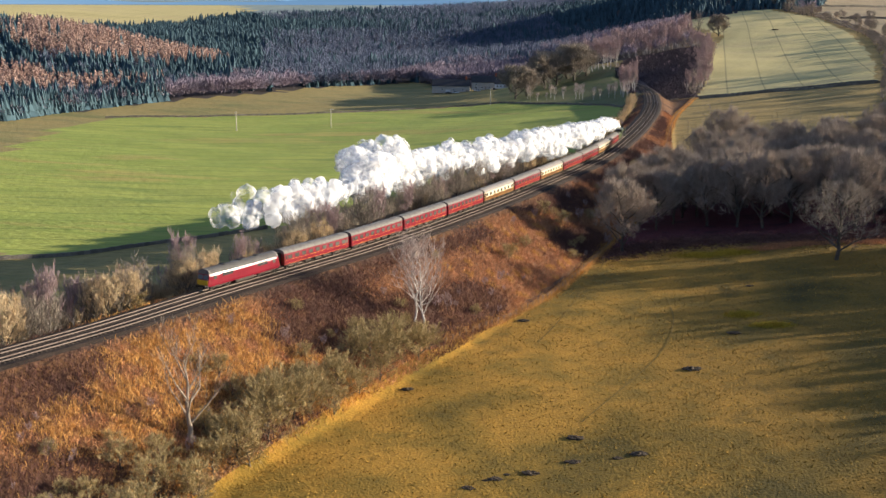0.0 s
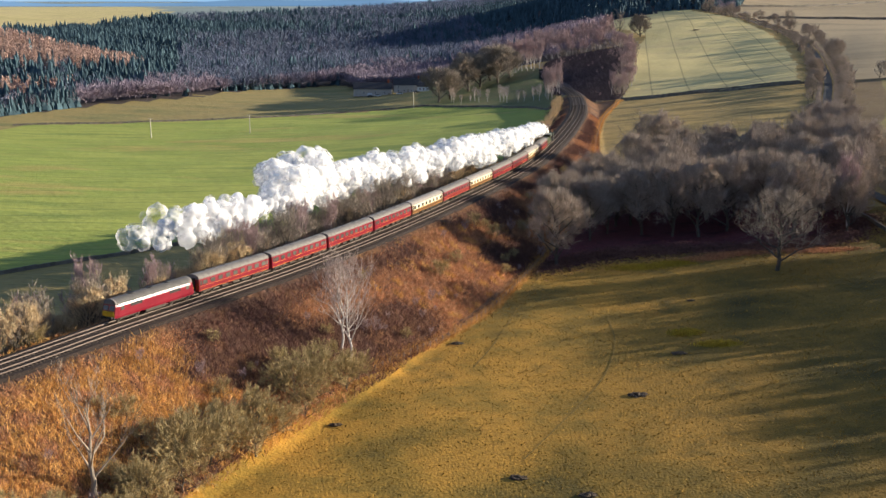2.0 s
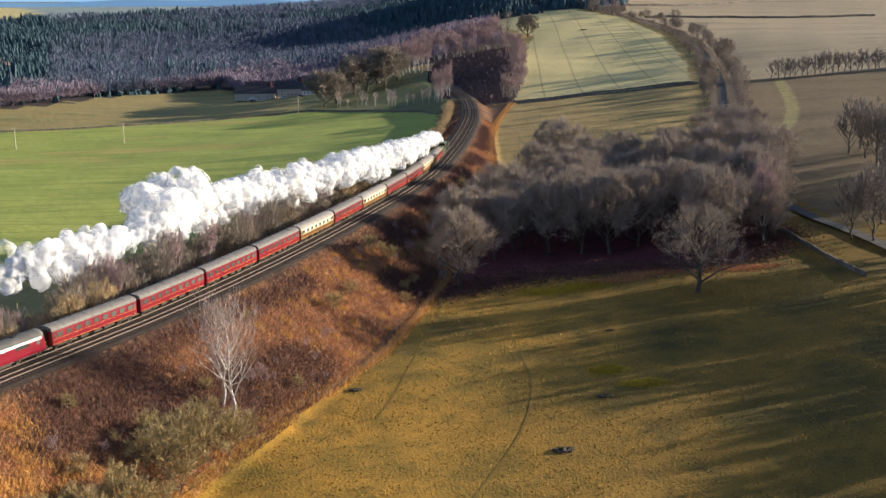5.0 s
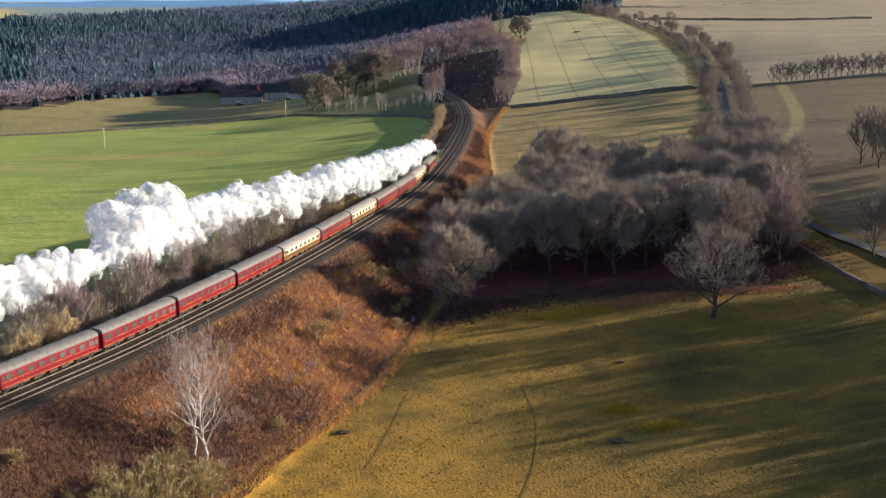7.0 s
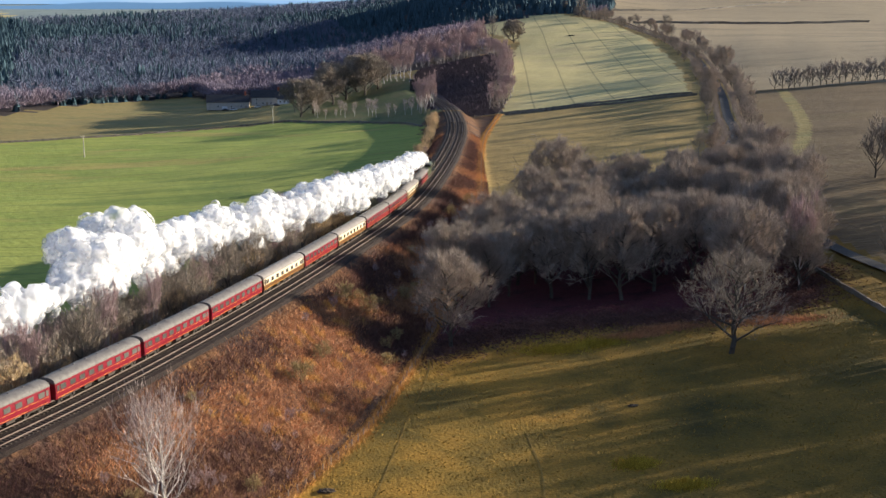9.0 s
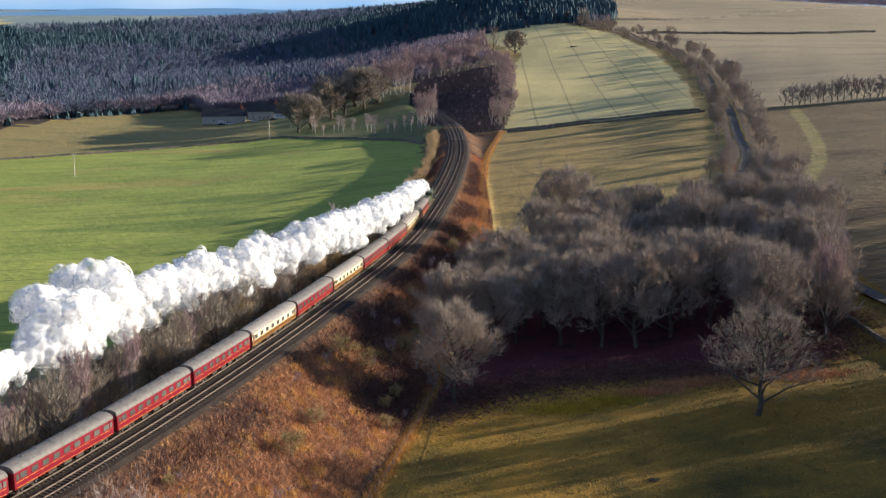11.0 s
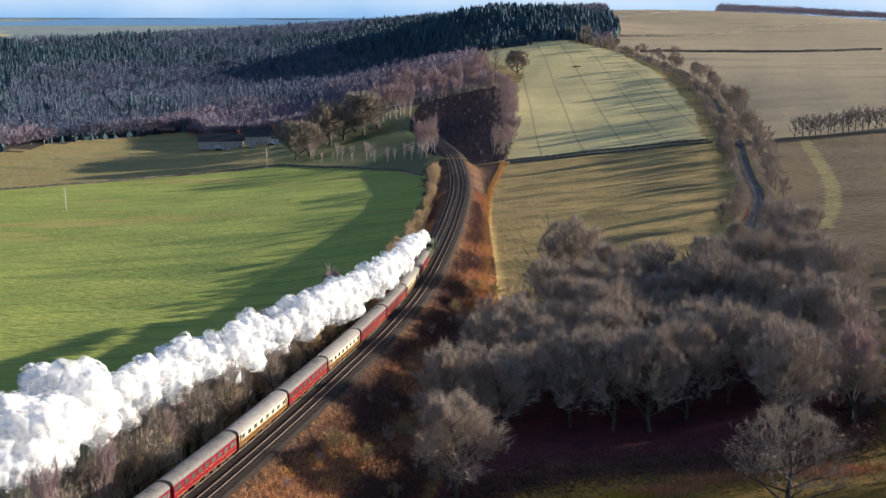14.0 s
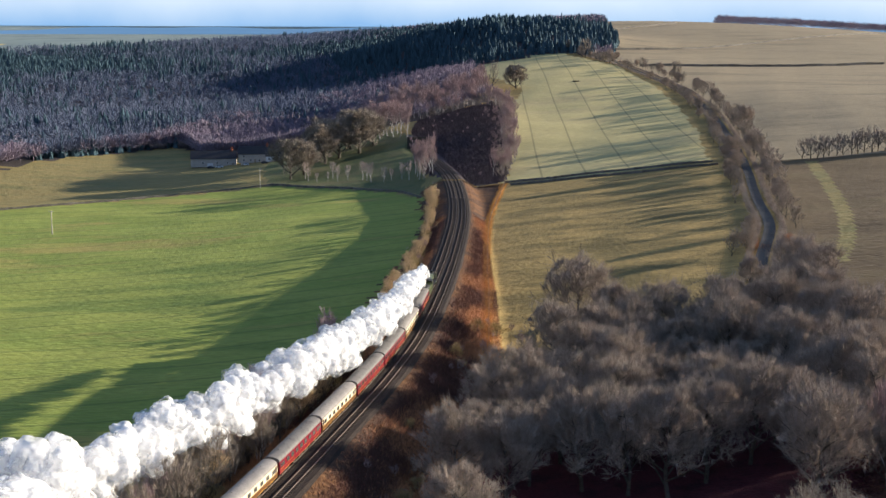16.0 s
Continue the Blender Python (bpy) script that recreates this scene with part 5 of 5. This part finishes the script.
WALLS = (((31, 541), (84, 539), (126, 536)), ((33, 532), (84, 529), (126, 527)), ((165, 985), (198, 991), (300, 1020), (392, 1051)), ((134, 1129), (235, 1181), (400, 1320), (543, 1463)),
         ((177, 1444), (240, 1500), (311, 1575)), ((-7, 524), (-19, 550), (-48, 577), (-85, 603)), ((-85, 603), (-133, 586), (-204, 549), (-298, 501)), ((82, 224), (84, 192), (88, 150)),
         ((-147, 136), (-125, 152), (-95, 190)))
for k, w in enumerate(WALLS):
    build_wall("wall_%d" % (k + 1), w, 2.0 if 2 <= k <= 4 else 1.0, "weathered grey dry-stone field wall", 1.6 if k < 2 or k > 4 else 5, k)


def build_fence(line, gap, label, high=1.15, rails=0):
    fence = tagged(new("fence"), label, "fence")
    pts = spline(line, gap)
    post = rod((0, 0, -.3), (0, 0, high), .1, .09, 6)
    me = bpy.data.meshes.new("post")
    post.to_mesh(me)
    post.free()
    me.materials.append(TIMBER)
    tops = []
    for x, y in pts:
        o = part("post", me, None, fence)
        o.location = (x, y, gz(x, y))
        o.rotation_euler = (rng.normal(0, .04), rng.normal(0, .04), 0)
        tops.append(np.array([x, y, gz(x, y)]))
    for z in ((.35, .7, 1.05) if not rails else (.5, 1.0)):
        w = .012 if not rails else .05
        v, f = tubes([(a + (0, 0, z), b + (0, 0, z), w, w) for a, b in zip(tops[:-1], tops[1:])], 4)
        part("wire" if not rails else "rail", mesh_of("wire", [tuple(q) for q in v], f, [STEEL if not rails else TIMBER]), None, fence)


build_fence(FENCE_LINE, 2.4, "post and wire fence along the foot of the bank")
build_fence(((-33, 728), (-26, 712), (-20, 694), (-14, 672)), 3.0, "pale timber rail fence along the cutting's edge", 1.3, 1)
build_fence(((31, 545), (36, 594), (42, 672), (45, 740)), 3.5, "post and wire fence beside the cutting")


def build_pole(x, y, high=10.0):
    p = tagged(new("telegraph_pole"), "pale wooden overhead-line pole standing in a field", "pole", "poles across the fields")
    p.matrix_basis = pose(x, y, gz(x, y), 0, 0, 15)
    part("shaft", rod((0, 0, -.5), (0, 0, high), .24, .16, 8), POLE_TIMBER, p)
    part("crossarm", box(-1.0, 1.0, -.06, .06, high - .6, high - .46), POLE_TIMBER, p)
    for q in (-.9, 0, .9):
        part("insulator", rod((q, 0, high - .46), (q, 0, high - .2), .06, .04, 8), RENDER_WHITE, p)


for x, y in ((-205, 464), (-160, 486), (-90, 597)):
    build_pole(x, y)


def build_house(name, label, x, y, turn, long, deep, eaves, ridge, wall, windows, doors, chimneys, category="house"):
    h = tagged(new(name), label, category)
    h.matrix_basis = pose(x, y, gz(x, y) - .2, 0, 0, turn)
    part("wall", profile_mesh([(-deep / 2, 0), (-deep / 2, eaves), (0, ridge), (deep / 2, eaves), (deep / 2, 0)], -long / 2, long / 2), wall, h)
    for s in (-1, 1):
        a, b = Vector((0, 0, ridge + .22)), Vector((0, s * (deep / 2 + .35), eaves - .05))
        bm = bmesh.new()
        q = [bm.verts.new((e * (long / 2 + .3), p.y, p.z + k)) for k in (0, -.16) for e, p in ((-1, a), (1, a), (1, b), (-1, b))]
        for f in ((0, 1, 2, 3), (7, 6, 5, 4), (0, 4, 5, 1), (1, 5, 6, 2), (2, 6, 7, 3), (3, 7, 4, 0)):
            bm.faces.new([q[k] for k in f])
        bmesh.ops.recalc_face_normals(bm, faces=bm.faces)
        part("roof", bm, SLATE, h, "dark slate roof slope")
    for u, z in windows:
        w = part("window", box(u - .55, u + .55, -deep / 2 - .04, -deep / 2 + .1, z - .6, z + .6), RENDER_WHITE, h)
        part("pane", box(u - .45, u + .45, -deep / 2 - .06, -deep / 2 + .05, z - .5, z + .5), PANE, w)
    for u, w in doors:
        part("door", box(u - w / 2, u + w / 2, -deep / 2 - .05, -deep / 2 + .1, 0, 2.3), RENDER_WHITE if w > 1.5 else TIMBER, h)
    for u in chimneys:
        c = part("chimney", box(u - .6, u + .6, -.5, .5, ridge - .6, ridge + 1.9, bevel=.04), BRICK, h)
        for e in (-.2, .2):
            part("pot", rod((u + e, 0, ridge + 1.9), (u + e, 0, ridge + 2.4), .13, .1, 8), BRICK, c)
    return h


def build_farm():
    build_house("barn", "long stone barn with a dark slate roof", -131, 690, 8, 26, 8.5, 5.0, 9.0, HOUSE_STONE, [(-6, 2.4), (2, 2.4), (8, 2.4)], [(-2, 3.2), (11, 1.1)], [10.5], "barn")
    build_house("farmhouse", "stone farmhouse with a slate roof and brick chimney", -107, 688, 8, 18, 7.5, 5.2, 9.2, HOUSE_STONE, [(-6, 1.6), (-2, 1.6), (-6, 3.8), (3, 1.6)], [(0.5, 1.0)], [7.6])
    build_house("cottage_wing", "low white-rendered wing of the farmhouse", -95, 681.5, 8, 8.5, 5, 3.2, 5.4, RENDER_WHITE, [(-2.4, 1.6), (0, 1.6), (2.4, 1.6)], [], [])
    for k, (x, y, turn, mat, label) in enumerate(((-131, 680, 10, CAR_DARK, "dark parked car in the farmyard"), (-126, 680, 5, CAR_WHITE, "white parked car in the farmyard"), (-111, 679, 190, CAR_WHITE, "white parked van in the farmyard"), (-99, 675, 0, CAR_DARK, "dark parked car near the house"))):
        car = tagged(new("car"), label, "car", "cars in the farmyard")
        car.matrix_basis = pose(x, y, gz(x, y), 0, 0, turn)
        part("body", profile_mesh([(-.85, .3), (-.88, .75), (-.82, .95), (.82, .95), (.88, .75), (.85, .3)], -2.15, 2.15), mat, car)
        bm = profile_mesh([(-.8, .94), (-.62, 1.5), (.62, 1.5), (.8, .94)], -1.7, 1.1)
        for v in bm.verts:
            if v.co.z > 1.2:
                v.co.x *= .72
        part("cabin", bm, PANE, car)
        part("roof", box(-1.15, .75, -.6, .6, 1.49, 1.54, bevel=.02), mat, car)
        for wx in (-1.35, 1.35):
            for wy in (-.8, .8):
                part("wheel", rod((wx, wy - .1, .33), (wx, wy + .1, .33), .33, sides=12), SOOT, car)


build_farm()


def build_gate(x, y, turn):
    """A five-barred field gate."""
    g = tagged(new("field_gate"), "grey timber five-barred gate at the railway crossing", "gate", "crossing gates")
    g.matrix_basis = pose(x, y, gz(x, y), 0, 0, turn)
    for u in (-1.8, 1.8):
        part("post", rod((u, 0, -.3), (u, 0, 1.5), .13, .11, 8), TIMBER, g)
    for z in (.25, .5, .75, 1.0, 1.25):
        part("bar", box(-1.7, 1.7, -.04, .04, z - .05, z + .05), TIMBER, g)


build_gate(20, 536, 10)
build_gate(0, 534, 10)
ribbon("farm_crossing", spline(((-3, 534), (4, 535), (12, 536), (22, 537), (32, 536)), 1.0), 1.6, .5, TRODDEN, "earth and timber farm crossing over the rails", "crossing")


def build_clods():
    """Small heaps of earth and a feed trough in the pasture."""
    for k, (x, y, s) in enumerate(((20, 71, 1.3), (28, 91, 1.1), (33, 126, .7), (-12, 100, 1.0), (-2.4, 25.5, 1.0), (2.7, 39, 1.1), (-26.5, 58.5, .9), (-7, 23, .8), (-10, 19.6, .7), (-8.2, 22.4, .4), (-5.6, 24.8, .4), (3, 30, .9), (12, 33, 1.0), (9, 31.5, .6), (103, 895, 2.4))):
        r = np.random.default_rng(k)
        bm = bmesh.new()
        bmesh.ops.create_icosphere(bm, subdivisions=4, radius=1)
        for v in bm.verts:
            n = noise.noise(v.co * 2.2 + Vector((k, 0, 0))) * .5 + noise.noise(v.co * 6) * .25
            v.co = Vector((v.co.x * s * (1.2 + n), v.co.y * s * .8 * (1 + n), max(v.co.z, -.2) * s * .24 * (1 + 1.5 * n)))
        me = bpy.data.meshes.new("earth_heap")
        bm.to_mesh(me)
        bm.free()
        me.materials.append(MUD)
        ob = tagged(new("earth_heap", me), "dark heap of disturbed earth in the grass", "earth heap", "heaps in the pasture", kind="stuff")
        ob.location = (x, y, gz(x, y))
    trough = tagged(new("feed_trough"), "weathered timber feed trough beside the fence", "trough")
    trough.matrix_basis = pose(16, 258, gz(16, 258), 0, 0, 12)
    for s in (-.45, .45):
        part("side", box(-2, 2, s - .04, s + .04, .35, .85), TIMBER, trough)
    part("bottom", box(-2, 2, -.45, .45, .32, .38), TIMBER, trough)
    for x in (-1.8, 1.8):
        for y in (-.4, .4):
            part("leg", box(x - .06, x + .06, y - .06, y + .06, 0, .36), TIMBER, trough)


build_clods()


# ---- blue hills at the edge of sight ----
def build_backdrop():
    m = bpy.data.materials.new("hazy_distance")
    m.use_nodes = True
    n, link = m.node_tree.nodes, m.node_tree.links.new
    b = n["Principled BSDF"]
    # the haze is painted as flat blue, helped by a glow of its own
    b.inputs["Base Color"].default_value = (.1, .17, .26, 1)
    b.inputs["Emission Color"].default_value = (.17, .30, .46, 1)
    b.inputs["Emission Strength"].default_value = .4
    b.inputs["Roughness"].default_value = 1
    verts, faces = [], []
    az = np.radians(np.arange(-60, 50, .25))
    for a in az:
        top = 63 + 6 * math.sin(a * 7 + 1) + 4 * math.sin(a * 19) + 1.5 * math.sin(a * 61)
        verts += [(2950 * math.sin(a), 2950 * math.cos(a), -60), (2950 * math.sin(a), 2950 * math.cos(a), top)]
    faces = [(2 * i, 2 * i + 2, 2 * i + 3, 2 * i + 1) for i in range(len(az) - 1)]
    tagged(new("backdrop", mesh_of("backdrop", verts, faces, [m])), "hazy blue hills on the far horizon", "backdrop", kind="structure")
    pale = bpy.data.materials.new("pale_low_sky")
    pale.use_nodes = True
    n, link = pale.node_tree.nodes, pale.node_tree.links.new
    b = n["Principled BSDF"]
    b.inputs["Base Color"].default_value, b.inputs["Roughness"].default_value = (0, 0, 0, 1), 1
    where, axis, span, ramp = n.new("ShaderNodeTexCoord"), n.new("ShaderNodeSeparateXYZ"), n.new("ShaderNodeMapRange"), n.new("ShaderNodeValToRGB")
    streak = n.new("ShaderNodeTexNoise")
    streak.inputs["Scale"].default_value, streak.inputs["Detail"].default_value = .0012, 6
    span.inputs["From Min"].default_value, span.inputs["From Max"].default_value = 170, 330
    ramp.color_ramp.elements[0].color, ramp.color_ramp.elements[1].color = (.22, .37, .56, 1), (.53, .60, .66, 1)
    ramp.color_ramp.elements[1].position = .85
    bend = n.new("ShaderNodeMath")
    bend.operation = "MULTIPLY_ADD"
    bend.inputs[1].default_value = 240
    link(where.outputs["Object"], axis.inputs[0]), link(where.outputs["Object"], streak.inputs[0])
    link(streak.outputs[0], bend.inputs[0]), link(axis.outputs["Z"], bend.inputs[2])
    link(bend.outputs[0], span.inputs[0]), link(span.outputs[0], ramp.inputs[0])
    link(ramp.outputs[0], b.inputs["Emission Color"])
    b.inputs["Emission Strength"].default_value = .68
    verts = [(4850 * math.sin(a), 4850 * math.cos(a), z) for a in az for z in (-60, 520)]
    tagged(new("backdrop", mesh_of("low_sky", verts, faces, [pale])), "pale bright winter sky above the hills", "backdrop", kind="structure")


build_backdrop()
